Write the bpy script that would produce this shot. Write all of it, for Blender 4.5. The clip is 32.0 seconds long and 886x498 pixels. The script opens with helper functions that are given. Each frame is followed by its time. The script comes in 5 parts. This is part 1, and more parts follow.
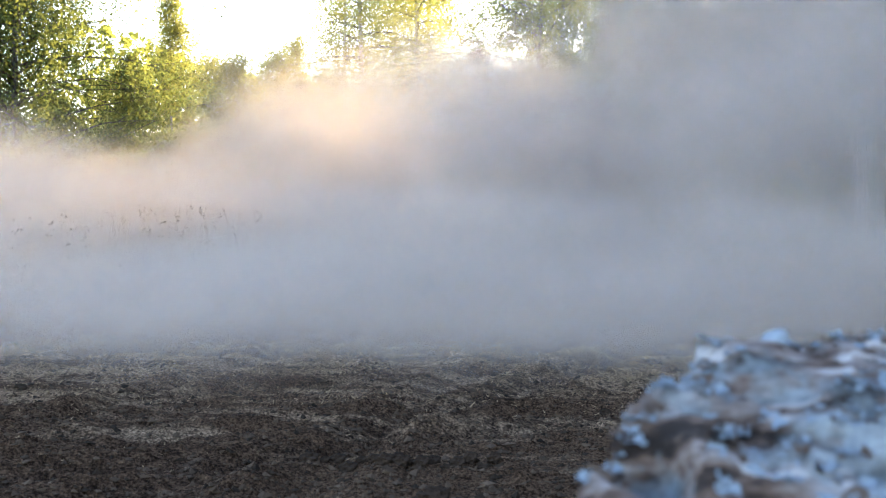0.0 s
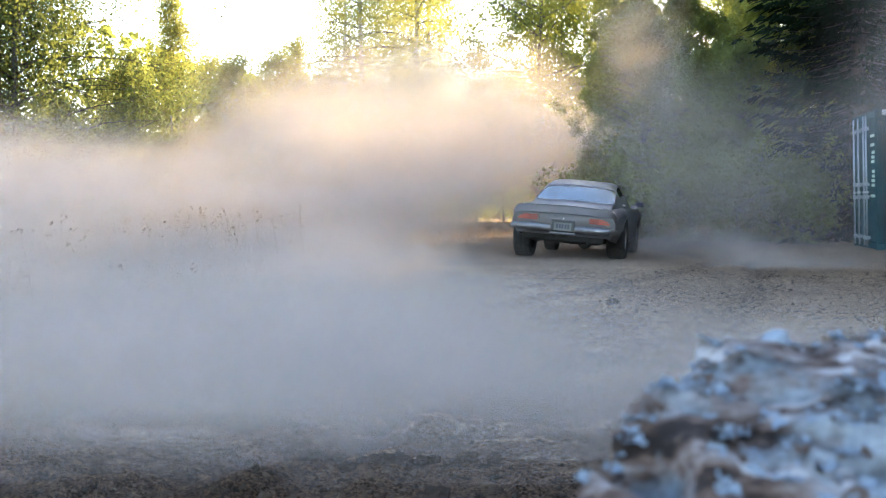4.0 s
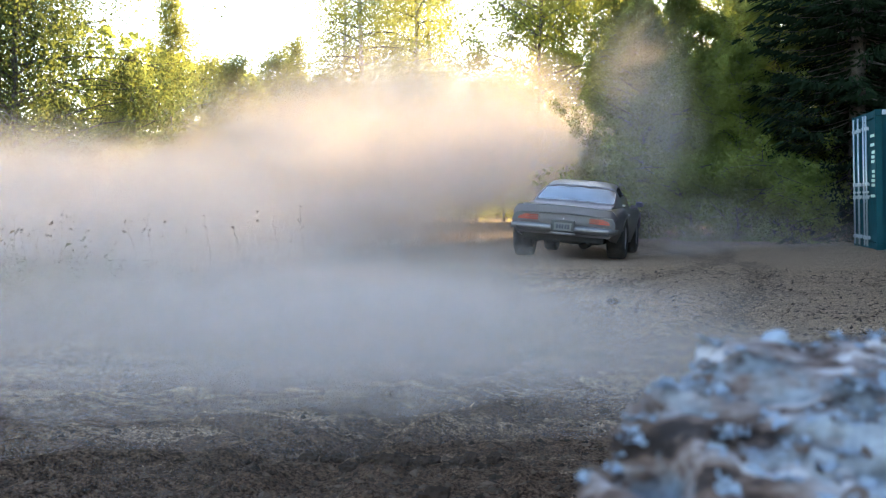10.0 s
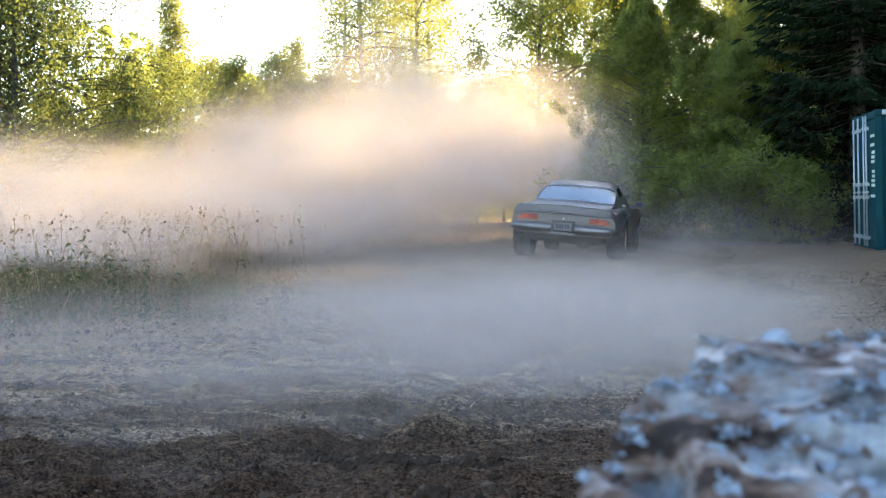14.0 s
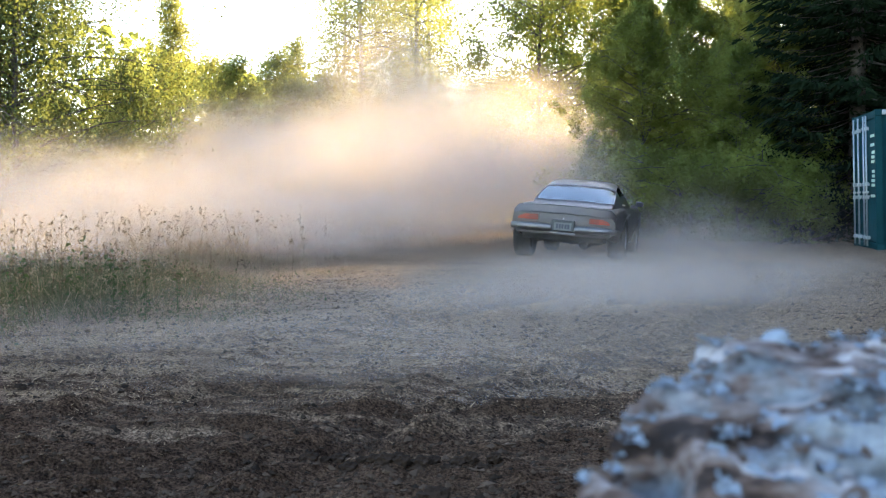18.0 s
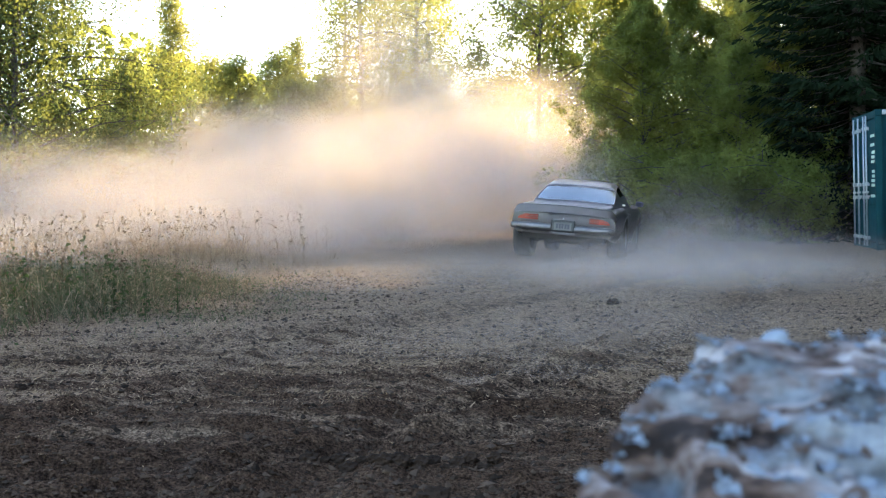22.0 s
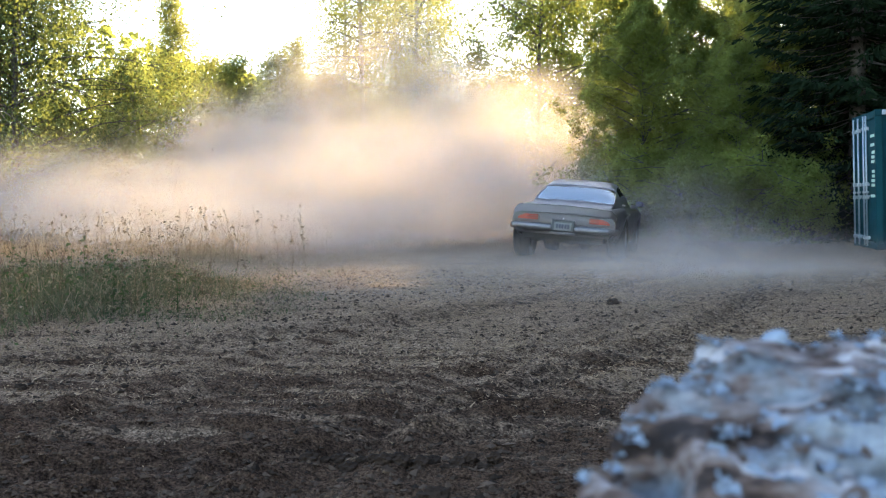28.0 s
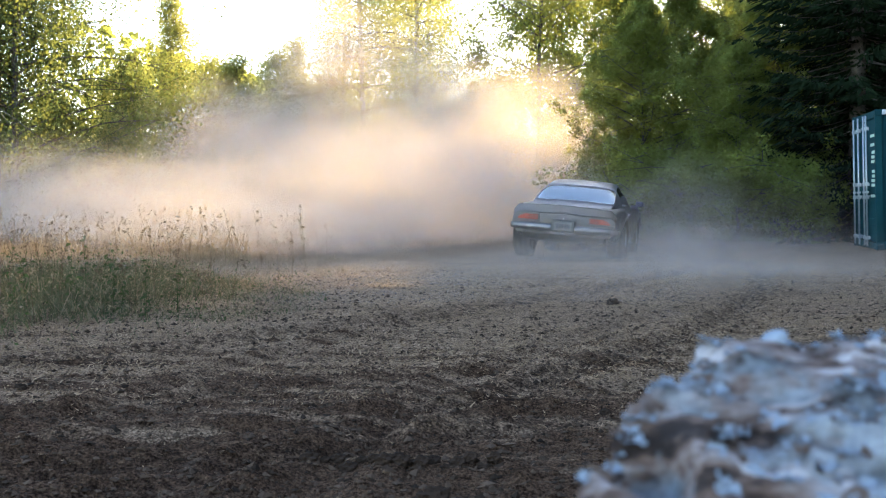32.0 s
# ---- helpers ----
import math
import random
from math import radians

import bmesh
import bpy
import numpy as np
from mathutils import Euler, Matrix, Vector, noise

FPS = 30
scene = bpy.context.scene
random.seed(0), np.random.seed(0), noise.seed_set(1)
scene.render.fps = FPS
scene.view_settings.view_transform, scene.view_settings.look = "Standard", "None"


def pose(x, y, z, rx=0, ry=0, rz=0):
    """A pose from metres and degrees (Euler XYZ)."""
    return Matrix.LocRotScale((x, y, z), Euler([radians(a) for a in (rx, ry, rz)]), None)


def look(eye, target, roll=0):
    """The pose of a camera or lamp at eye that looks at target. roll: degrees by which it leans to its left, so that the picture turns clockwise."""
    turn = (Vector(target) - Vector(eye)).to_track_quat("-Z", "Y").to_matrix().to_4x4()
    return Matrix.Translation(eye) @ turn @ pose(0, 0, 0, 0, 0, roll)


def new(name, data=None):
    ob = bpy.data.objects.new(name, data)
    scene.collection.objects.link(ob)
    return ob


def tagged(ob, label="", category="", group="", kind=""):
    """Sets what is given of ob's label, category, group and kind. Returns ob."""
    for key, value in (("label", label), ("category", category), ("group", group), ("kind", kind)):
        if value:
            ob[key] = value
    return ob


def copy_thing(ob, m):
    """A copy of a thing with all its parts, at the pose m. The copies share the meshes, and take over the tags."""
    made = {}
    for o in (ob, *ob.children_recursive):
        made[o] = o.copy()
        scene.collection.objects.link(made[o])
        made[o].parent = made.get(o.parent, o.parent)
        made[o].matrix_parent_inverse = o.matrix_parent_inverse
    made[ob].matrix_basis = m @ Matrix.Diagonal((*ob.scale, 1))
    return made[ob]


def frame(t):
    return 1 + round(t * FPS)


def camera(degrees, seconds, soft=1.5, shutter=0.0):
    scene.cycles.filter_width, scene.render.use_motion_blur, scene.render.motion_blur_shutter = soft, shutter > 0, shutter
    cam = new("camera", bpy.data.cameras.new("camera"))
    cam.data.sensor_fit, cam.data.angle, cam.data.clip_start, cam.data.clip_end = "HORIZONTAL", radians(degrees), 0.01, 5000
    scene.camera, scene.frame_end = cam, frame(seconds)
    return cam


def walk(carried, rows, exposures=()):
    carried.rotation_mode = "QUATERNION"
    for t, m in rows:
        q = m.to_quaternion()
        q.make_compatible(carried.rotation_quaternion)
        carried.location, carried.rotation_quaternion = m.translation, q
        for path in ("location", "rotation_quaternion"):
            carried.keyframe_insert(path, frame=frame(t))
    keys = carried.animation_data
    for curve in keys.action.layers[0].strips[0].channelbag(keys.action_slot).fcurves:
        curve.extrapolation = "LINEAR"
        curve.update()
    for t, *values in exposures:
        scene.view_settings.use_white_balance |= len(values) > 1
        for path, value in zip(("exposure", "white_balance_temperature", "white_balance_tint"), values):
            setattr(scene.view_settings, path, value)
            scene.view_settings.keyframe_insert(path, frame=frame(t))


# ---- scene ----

# ======== camera: on a tripod, it never moves ========
EYE_Z = 0.93
cam = camera(40.0, 32.0, soft=1.1)
cam.data.dof.use_dof = True
cam.data.dof.focus_distance = 8.5
cam.data.dof.aperture_fstop = 7.1
CAM = pose(0, 0, EYE_Z, 90 - 2.3, 0, 0)
walk(cam, [(0, CAM), (32, CAM)], exposures=[(0, 2.4), (32, 2.4)])
scene.cycles.transparent_max_bounces = 256

# ======== sky and sun: low evening sun behind the wood ========
SUN_AZ, SUN_EL = 28.0, 20.0
world = bpy.data.worlds.new("sky")
scene.world = world
world.use_nodes = True
wn = world.node_tree
bg = wn.nodes["Background"]
sky = wn.nodes.new("ShaderNodeTexSky")
sky.sky_type = "NISHITA"
sky.sun_disc = False
sky.sun_elevation = radians(SUN_EL)
sky.sun_rotation = radians(SUN_AZ)
sky.dust_density = 0.7
wn.links.new(sky.outputs[0], bg.inputs[0])
bg.inputs[1].default_value = 0.15
sun_way = Vector((math.sin(radians(SUN_AZ)) * math.cos(radians(SUN_EL)), math.cos(radians(SUN_AZ)) * math.cos(radians(SUN_EL)), math.sin(radians(SUN_EL))))
sun = new("sun", bpy.data.lights.new("sun", "SUN"))
sun.data.energy = 5.6
sun.data.angle = radians(0.53)
sun.data.color = (1.0, 0.765, 0.37)
sun.matrix_world = look(sun_way * 200, (0, 0, 0))

rng = np.random.default_rng(7)


# ======== mesh helpers ========
def raw_mesh(name, verts, quads=None, tris=None, smooth=False):
    """A mesh from arrays of corners and of four- and three-cornered faces."""
    verts = np.asarray(verts, dtype=np.float32).reshape(-1, 3)
    loops, starts, at = [], [], 0
    for faces, k in ((quads, 4), (tris, 3)):
        if faces is not None and len(faces):
            f = np.asarray(faces, dtype=np.int32).reshape(-1, k)
            loops.append(f.ravel())
            starts.append(at + np.arange(len(f), dtype=np.int32) * k)
            at += f.size
    loops, starts = np.concatenate(loops), np.concatenate(starts)
    used, loops = np.unique(loops, return_inverse=True)
    verts, loops = verts[used], loops.astype(np.int32).ravel()
    me = bpy.data.meshes.new(name)
    me.vertices.add(len(verts))
    me.vertices.foreach_set("co", verts.ravel())
    me.loops.add(len(loops))
    me.loops.foreach_set("vertex_index", loops)
    me.polygons.add(len(starts))
    me.polygons.foreach_set("loop_start", starts)
    me.update(calc_edges=True)
    me.polygons.foreach_set("use_smooth", np.full(len(starts), smooth, dtype=bool))
    return me


def grid_quads(nu, nv, closed_v=False):
    """Faces of a grid of nu rows with nv corners each."""
    i, j = np.meshgrid(np.arange(nu - 1), np.arange(nv if closed_v else nv - 1), indexing="ij")
    k = (j + 1) % nv
    return np.stack([i * nv + j, (i + 1) * nv + j, (i + 1) * nv + k, i * nv + k], -1).reshape(-1, 4)


def from_bm(bm, name, smooth=False):
    me = bpy.data.meshes.new(name)
    bmesh.ops.recalc_face_normals(bm, faces=bm.faces)
    for f in bm.faces:
        f.smooth = smooth
    bm.to_mesh(me)
    bm.free()
    return me


def part(name, me, material, parent=None, label="", m=None):
    """Links a mesh (or a bmesh) as one object, under a thing or a part."""
    if isinstance(me, bmesh.types.BMesh):
        me = from_bm(me, name)
    if not me.materials:
        me.materials.append(material)
    ob = new(name, me)
    if parent is not None:
        ob.parent = parent
    if m is not None:
        ob.matrix_basis = m
    if label:
        tagged(ob, label)
    return ob


def box(bm, x0, x1, y0, y1, z0, z1, bevel=0.0):
    r = bmesh.ops.create_cube(bm, size=1.0)
    for v in r["verts"]:
        v.co = Vector(((x0 + x1) / 2 + v.co.x * (x1 - x0), (y0 + y1) / 2 + v.co.y * (y1 - y0), (z0 + z1) / 2 + v.co.z * (z1 - z0)))
    if bevel:
        edges = list({e for v in r["verts"] for e in v.link_edges})
        bmesh.ops.bevel(bm, geom=edges, offset=bevel, segments=2, affect="EDGES", profile=0.5)
    return bm


def box_mesh(name, x0, x1, y0, y1, z0, z1, bevel=0.0):
    return from_bm(box(bmesh.new(), x0, x1, y0, y1, z0, z1, bevel), name)


def tube(name, points, radii, sides=8, smooth=True):
    """A tapered tube along points."""
    P = np.asarray(points, float)
    T = np.gradient(P, axis=0)
    T /= np.linalg.norm(T, axis=1)[:, None] + 1e-9
    up = np.where(np.abs(T[:, 2:3]) > 0.9, np.array([[1.0, 0, 0]]), np.array([[0, 0, 1.0]]))
    A = np.cross(T, up)
    A /= np.linalg.norm(A, axis=1)[:, None] + 1e-9
    B = np.cross(T, A)
    a = np.linspace(0, 2 * np.pi, sides, endpoint=False)
    R = np.asarray(radii, float)[:, None, None]
    V = P[:, None] + R * (A[:, None] * np.cos(a)[None, :, None] + B[:, None] * np.sin(a)[None, :, None])
    q = grid_quads(len(P), sides, True)
    V = np.concatenate([V.reshape(-1, 3), P[:1], P[-1:]])
    n = len(P) * sides
    k = np.arange(sides)
    t = np.concatenate([np.stack([np.full(sides, n), k, (k + 1) % sides], -1), np.stack([np.full(sides, n + 1), n - sides + (k + 1) % sides, n - sides + k], -1)])
    return V, q, t


def tubes_mesh(name, list_of_tubes):
    V, Q, T, at = [], [], [], 0
    for v, q, t in list_of_tubes:
        V.append(v), Q.append(q + at), T.append(t + at)
        at += len(v)
    return raw_mesh(name, np.concatenate(V), np.concatenate(Q), np.concatenate(T), True)


_lattice = np.random.default_rng(3).random((256, 256))


def vnoise(x, y):
    """Smooth value noise on arrays, 0 to 1."""
    xi, yi = np.floor(x).astype(int), np.floor(y).astype(int)
    fx, fy = x - xi, y - yi
    fx, fy = fx * fx * (3 - 2 * fx), fy * fy * (3 - 2 * fy)
    a, b = _lattice[xi % 256, yi % 256], _lattice[(xi + 1) % 256, yi % 256]
    c, d = _lattice[xi % 256, (yi + 1) % 256], _lattice[(xi + 1) % 256, (yi + 1) % 256]
    return (a * (1 - fx) + b * fx) * (1 - fy) + (c * (1 - fx) + d * fx) * fy


def fbm(x, y, octaves=4):
    s, a, k = 0.0, 0.5, 1.0
    for _ in range(octaves):
        s = s + a * (vnoise(x * k + 17.3 * k, y * k + 5.1) - 0.5)
        a, k = a * 0.5, k * 2.03
    return s


# ======== materials ========
def nodes_of(name):
    m = bpy.data.materials.new(name)
    m.use_nodes = True
    return m, m.node_tree.nodes, m.node_tree.links


def ramp(nodes, links, fac, stops):
    r = nodes.new("ShaderNodeValToRGB")
    while len(r.color_ramp.elements) < len(stops):
        r.color_ramp.elements.new(0.5)
    for e, (p, c) in zip(r.color_ramp.elements, stops):
        e.position, e.color = p, (*c, 1)
    links.new(fac, r.inputs[0])
    return r.outputs[0]


def noise_tex(nodes, links, scale, detail=4, coords="Object", rough=0.6):
    tc = nodes.new("ShaderNodeTexCoord")
    n = nodes.new("ShaderNodeTexNoise")
    n.inputs["Scale"].default_value, n.inputs["Detail"].default_value, n.inputs["Roughness"].default_value = scale, detail, rough
    links.new(tc.outputs[coords], n.inputs["Vector"])
    return n.outputs["Fac"]


def mixed(nodes, links, fac, a, b, how="MIX"):
    m = nodes.new("ShaderNodeMix")
    m.data_type, m.blend_type = "RGBA", how
    for sock, v in ((m.inputs[0], fac), (m.inputs[6], a), (m.inputs[7], b)):
        if isinstance(v, (int, float)):
            sock.default_value = v
        elif isinstance(v, tuple):
            sock.default_value = (*v, 1)
        else:
            links.new(v, sock)
    return m.outputs[2]


def surface(name, dark, light, scale=6.0, fine=60.0, rough=0.8, metal=0.0, bump=0.2, dist=0.01, dust=None, dust_amount=0.4, random_tone=0.0):
    """Two scales of variation between two tones, with fine relief; dust: a tone that lies over it in patches."""
    m, n, l = nodes_of(name)
    p = n["Principled BSDF"]
    big = noise_tex(n, l, scale, 5)
    small = noise_tex(n, l, fine, 3)
    col = ramp(n, l, big, [(0.3, dark), (0.7, light)])
    col = mixed(n, l, 0.35, col, ramp(n, l, small, [(0.3, dark), (0.7, light)]))
    if dust:
        col = mixed(n, l, ramp(n, l, noise_tex(n, l, scale * 0.6, 6), [(0.45 - 0.2 * dust_amount, (0, 0, 0)), (0.85, (dust_amount,) * 3)]), col, dust)
    if random_tone:
        oi = n.new("ShaderNodeNewGeometry")
        col = mixed(n, l, random_tone, col, ramp(n, l, oi.outputs["Random Per Island"], [(0.0, dark), (1.0, light)]))
    l.new(col, p.inputs["Base Color"])
    p.inputs["Roughness"].default_value, p.inputs["Metallic"].default_value = rough, metal
    if rough > 0.7:
        p.inputs["Specular IOR Level"].default_value = 0.1
    if bump:
        b = n.new("ShaderNodeBump")
        b.inputs["Strength"].default_value, b.inputs["Distance"].default_value = bump, dist
        l.new(small, b.inputs["Height"])
        l.new(b.outputs[0], p.inputs["Normal"])
    return m


def leafy(name, dark, light, glow, through_light=0.5):
    """Leaves: matt, with light shining through them; each leaf has its own tone."""
    m, n, l = nodes_of(name)
    n.remove(n["Principled BSDF"])
    g = n.new("ShaderNodeNewGeometry")
    big = noise_tex(n, l, 2.4, 4)
    tone = ramp(n, l, g.outputs["Random Per Island"], [(0.0, dark), (1.0, light)])
    tone = mixed(n, l, 0.4, tone, ramp(n, l, big, [(0.35, dark), (0.65, light)]))
    d, t = n.new("ShaderNodeBsdfDiffuse"), n.new("ShaderNodeBsdfTranslucent")
    l.new(tone, d.inputs[0])
    t.inputs[0].default_value = (*glow, 1)
    x = n.new("ShaderNodeMixShader")
    x.inputs[0].default_value = through_light
    l.new(d.outputs[0], x.inputs[1])
    l.new(t.outputs[0], x.inputs[2])
    l.new(x.outputs[0], n["Material Output"].inputs[0])
    return m


def dust_material(name, amount, tone, seed):
    """Airborne dust: thin veils, densest at a cloud's heart, ragged by noise; light passes into and through them."""
    m, n, l = nodes_of(name)
    n.remove(n["Principled BSDF"])
    tc = n.new("ShaderNodeTexCoord")
    ln = n.new("ShaderNodeVectorMath")
    ln.operation = "LENGTH"
    l.new(tc.outputs["Object"], ln.inputs[0])
    add = n.new("ShaderNodeVectorMath")
    l.new(tc.outputs["Object"], add.inputs[0])
    add.inputs[1].default_value = (seed * 3.7, seed * 9.1, seed * 5.3)
    nz = n.new("ShaderNodeTexNoise")
    nz.inputs["Scale"].default_value, nz.inputs["Detail"].default_value, nz.inputs["Roughness"].default_value = 2.2, 4, 0.55
    l.new(add.outputs[0], nz.inputs["Vector"])
    # the cloud's rim wanders with the noise
    rim = n.new("ShaderNodeMath")
    rim.operation = "MULTIPLY_ADD"
    rim.inputs[1].default_value, rim.inputs[2].default_value = 1.3, -0.65
    l.new(nz.outputs["Fac"], rim.inputs[0])
    rr = n.new("ShaderNodeMath")
    l.new(ln.outputs["Value"], rr.inputs[0])
    l.new(rim.outputs[0], rr.inputs[1])
    fall = n.new("ShaderNodeMapRange")
    fall.interpolation_type = "SMOOTHERSTEP"
    fall.inputs["From Min"].default_value, fall.inputs["From Max"].default_value = 0.9, 0.0
    l.new(rr.outputs[0], fall.inputs["Value"])
    # a hard end inside the sheet's own border
    edge = n.new("ShaderNodeMapRange")
    edge.interpolation_type = "SMOOTHSTEP"
    edge.inputs["From Min"].default_value, edge.inputs["From Max"].default_value = 1.0, 0.6
    l.new(ln.outputs["Value"], edge.inputs["Value"])
    al = n.new("ShaderNodeMath")
    al.operation = "MULTIPLY"
    l.new(fall.outputs[0], al.inputs[0])
    l.new(edge.outputs[0], al.inputs[1])
    a2 = n.new("ShaderNodeMath")
    a2.operation = "MULTIPLY"
    a2.inputs[1].default_value = amount
    l.new(al.outputs[0], a2.inputs[0])
    d, t = n.new("ShaderNodeBsdfDiffuse"), n.new("ShaderNodeBsdfTranslucent")
    d.inputs[0].default_value = t.inputs[0].default_value = (*tone, 1)
    half = n.new("ShaderNodeMixShader")
    half.inputs[0].default_value = 0.5
    l.new(d.outputs[0], half.inputs[1])
    l.new(t.outputs[0], half.inputs[2])
    tr = n.new("ShaderNodeBsdfTransparent")
    mx = n.new("ShaderNodeMixShader")
    l.new(a2.outputs[0], mx.inputs[0])
    l.new(tr.outputs[0], mx.inputs[1])
    l.new(half.outputs[0], mx.inputs[2])
    l.new(mx.outputs[0], n["Material Output"].inputs[0])
    return m


# tyre ruts: centre and radius of each sweeping arc
RUTS = ((9.0, -9.0, 17.2), (9.5, -9.5, 18.9), (-6, 26, 21.5), (14.0, 2.0, 14.6), (14.0, 2.0, 16.1), (-25.3, 21.7, 30.0), (-24.3, 27.9, 30.0), (-13.6, 31.7, 30.0))


def ground_material():
    m, n, l = nodes_of("bare_earth")
    p = n["Principled BSDF"]
    # streaks drawn out across the clearing by wheels
    tc0 = n.new("ShaderNodeTexCoord")
    mp = n.new("ShaderNodeMapping")
    mp.inputs["Scale"].default_value, mp.inputs["Rotation"].default_value = (0.30, 2.4, 1.0), (0, 0, radians(-7))
    l.new(tc0.outputs["Object"], mp.inputs[0])
    nm = n.new("ShaderNodeTexNoise")
    nm.inputs["Scale"].default_value, nm.inputs["Detail"].default_value, nm.inputs["Roughness"].default_value = 1.6, 4, 0.6
    l.new(mp.outputs[0], nm.inputs["Vector"])
    mid = nm.outputs["Fac"]
    clods = noise_tex(n, l, 21.0, 4, rough=0.6)
    fine = noise_tex(n, l, 85.0, 3, rough=0.6)
    earth = ramp(n, l, clods, [(0.32, (0.020, 0.010, 0.006)), (0.50, (0.066, 0.038, 0.023)), (0.70, (0.17, 0.103, 0.065))])
    earth = mixed(n, l, 0.45, earth, ramp(n, l, fine, [(0.42, (0.015, 0.007, 0.004)), (0.60, (0.27, 0.16, 0.10))]))
    straw = ramp(n, l, fine, [(0.42, (0.05, 0.033, 0.021)), (0.50, (0.35, 0.222, 0.144)), (0.60, (0.70, 0.485, 0.33))])
    straw = mixed(n, l, 0.4, straw, ramp(n, l, clods, [(0.34, (0.07, 0.044, 0.028)), (0.66, (0.49, 0.33, 0.218))]))
    # the mown straw lies thickest across the middle of the clearing
    sep = n.new("ShaderNodeSeparateXYZ")
    tc = n.new("ShaderNodeTexCoord")
    l.new(tc.outputs["Object"], sep.inputs[0])
    far = n.new("ShaderNodeMapRange")
    far.inputs["From Min"].default_value, far.inputs["From Max"].default_value = 4.0, 10.0
    far.inputs["To Min"].default_value, far.inputs["To Max"].default_value = -0.14, 0.18
    l.new(sep.outputs["Y"], far.inputs["Value"])
    tot = n.new("ShaderNodeMath")
    l.new(mid, tot.inputs[0])
    l.new(far.outputs[0], tot.inputs[1])
    col = mixed(n, l, ramp(n, l, tot.outputs[0], [(0.44, (0.0,) * 3), (0.60, (0.85,) * 3)]), earth, straw)
    # patchy darker brown along the last three ruts
    wob = n.new("ShaderNodeMath")
    wob.operation = "MULTIPLY_ADD"
    wob.inputs[1].default_value, wob.inputs[2].default_value = 0.9, -0.45
    l.new(mid, wob.inputs[0])
    dark = None
    for cx, cy, r in RUTS[5:]:
        flat, dist = n.new("ShaderNodeVectorMath"), n.new("ShaderNodeVectorMath")
        flat.operation, dist.operation = "MULTIPLY", "DISTANCE"
        flat.inputs[1].default_value, dist.inputs[1].default_value = (1, 1, 0), (cx, cy, 0)
        l.new(tc.outputs["Object"], flat.inputs[0])
        l.new(flat.outputs[0], dist.inputs[0])
        off = n.new("ShaderNodeMath")
        off.operation = "ADD"
        l.new(dist.outputs["Value"], off.inputs[0])
        l.new(wob.outputs[0], off.inputs[1])
        fall = n.new("ShaderNodeMapRange")
        gap, size = n.new("ShaderNodeMath"), n.new("ShaderNodeMath")
        gap.operation, size.operation = "SUBTRACT", "ABSOLUTE"
        gap.inputs[1].default_value = r
        l.new(off.outputs[0], gap.inputs[0])
        l.new(gap.outputs[0], size.inputs[0])
        fall.inputs["From Min"].default_value, fall.inputs["From Max"].default_value = 0.28, 0.10
        l.new(size.outputs[0], fall.inputs["Value"])
        if dark is None:
            dark = fall.outputs[0]
        else:
            top = n.new("ShaderNodeMath")
            top.operation = "MAXIMUM"
            l.new(dark, top.inputs[0])
            l.new(fall.outputs[0], top.inputs[1])
            dark = top.outputs[0]
    patchy = n.new("ShaderNodeMath")
    patchy.operation = "MULTIPLY"
    l.new(dark, patchy.inputs[0])
    l.new(ramp(n, l, clods, [(0.40, (0.7,) * 3), (0.62, (0.0,) * 3)]), patchy.inputs[1])
    col = mixed(n, l, patchy.outputs[0], col, ramp(n, l, fine, [(0.4, (0.016, 0.009, 0.006)), (0.62, (0.075, 0.045, 0.031))]))
    l.new(col, p.inputs["Base Color"])
    p.inputs["Roughness"].default_value = 0.95
    p.inputs["Specular IOR Level"].default_value = 0.03
    b = n.new("ShaderNodeBump")
    b.inputs["Strength"].default_value, b.inputs["Distance"].default_value = 1.0, 0.05
    l.new(fine, b.inputs["Height"])
    l.new(b.outputs[0], p.inputs["Normal"])
    return m


def glass_material():
    """Thin tinted pane: a mirror-like sheen over a clear, dark tint."""
    m, n, l = nodes_of("car_glass")
    n.remove(n["Principled BSDF"])
    t, g, f, x = n.new("ShaderNodeBsdfTransparent"), n.new("ShaderNodeBsdfGlossy"), n.new("ShaderNodeFresnel"), n.new("ShaderNodeMixShader")
    t.inputs[0].default_value = (0.35, 0.42, 0.45, 1)
    g.inputs[0].default_value = (0.17, 0.20, 0.23, 1)
    g.inputs["Roughness"].default_value = 0.08
    f.inputs[0].default_value = 1.45
    l.new(f.outputs[0], x.inputs[0])
    l.new(t.outputs[0], x.inputs[1])
    l.new(g.outputs[0], x.inputs[2])
    l.new(x.outputs[0], n["Material Output"].inputs[0])
    return m


EARTH = ground_material()
DARK_CLOD = surface("dark_earth_clod", (0.010, 0.006, 0.004), (0.06, 0.038, 0.026), 9, 80, 0.95, bump=0.6)
CLOD = surface("dry_clod", (0.006, 0.004, 0.003), (0.14, 0.09, 0.06), 9, 80, 0.95, bump=0.5, random_tone=0.75)
STRAW = leafy("dry_straw", (0.24, 0.145, 0.085), (0.56, 0.39, 0.25), (0.30, 0.20, 0.10), 0.2)
GRASS_DRY = leafy("dry_grass", (0.04, 0.034, 0.025), (0.28, 0.225, 0.165), (0.40, 0.285, 0.155), 0.40)
STALK = leafy("dry_stalk", (0.04, 0.03, 0.02), (0.15, 0.11, 0.07), (0.2, 0.13, 0.06), 0.2)
GRASS_GREEN = leafy("green_grass", (0.025, 0.03, 0.016), (0.15, 0.145, 0.085), (0.16, 0.17, 0.07), 0.3)
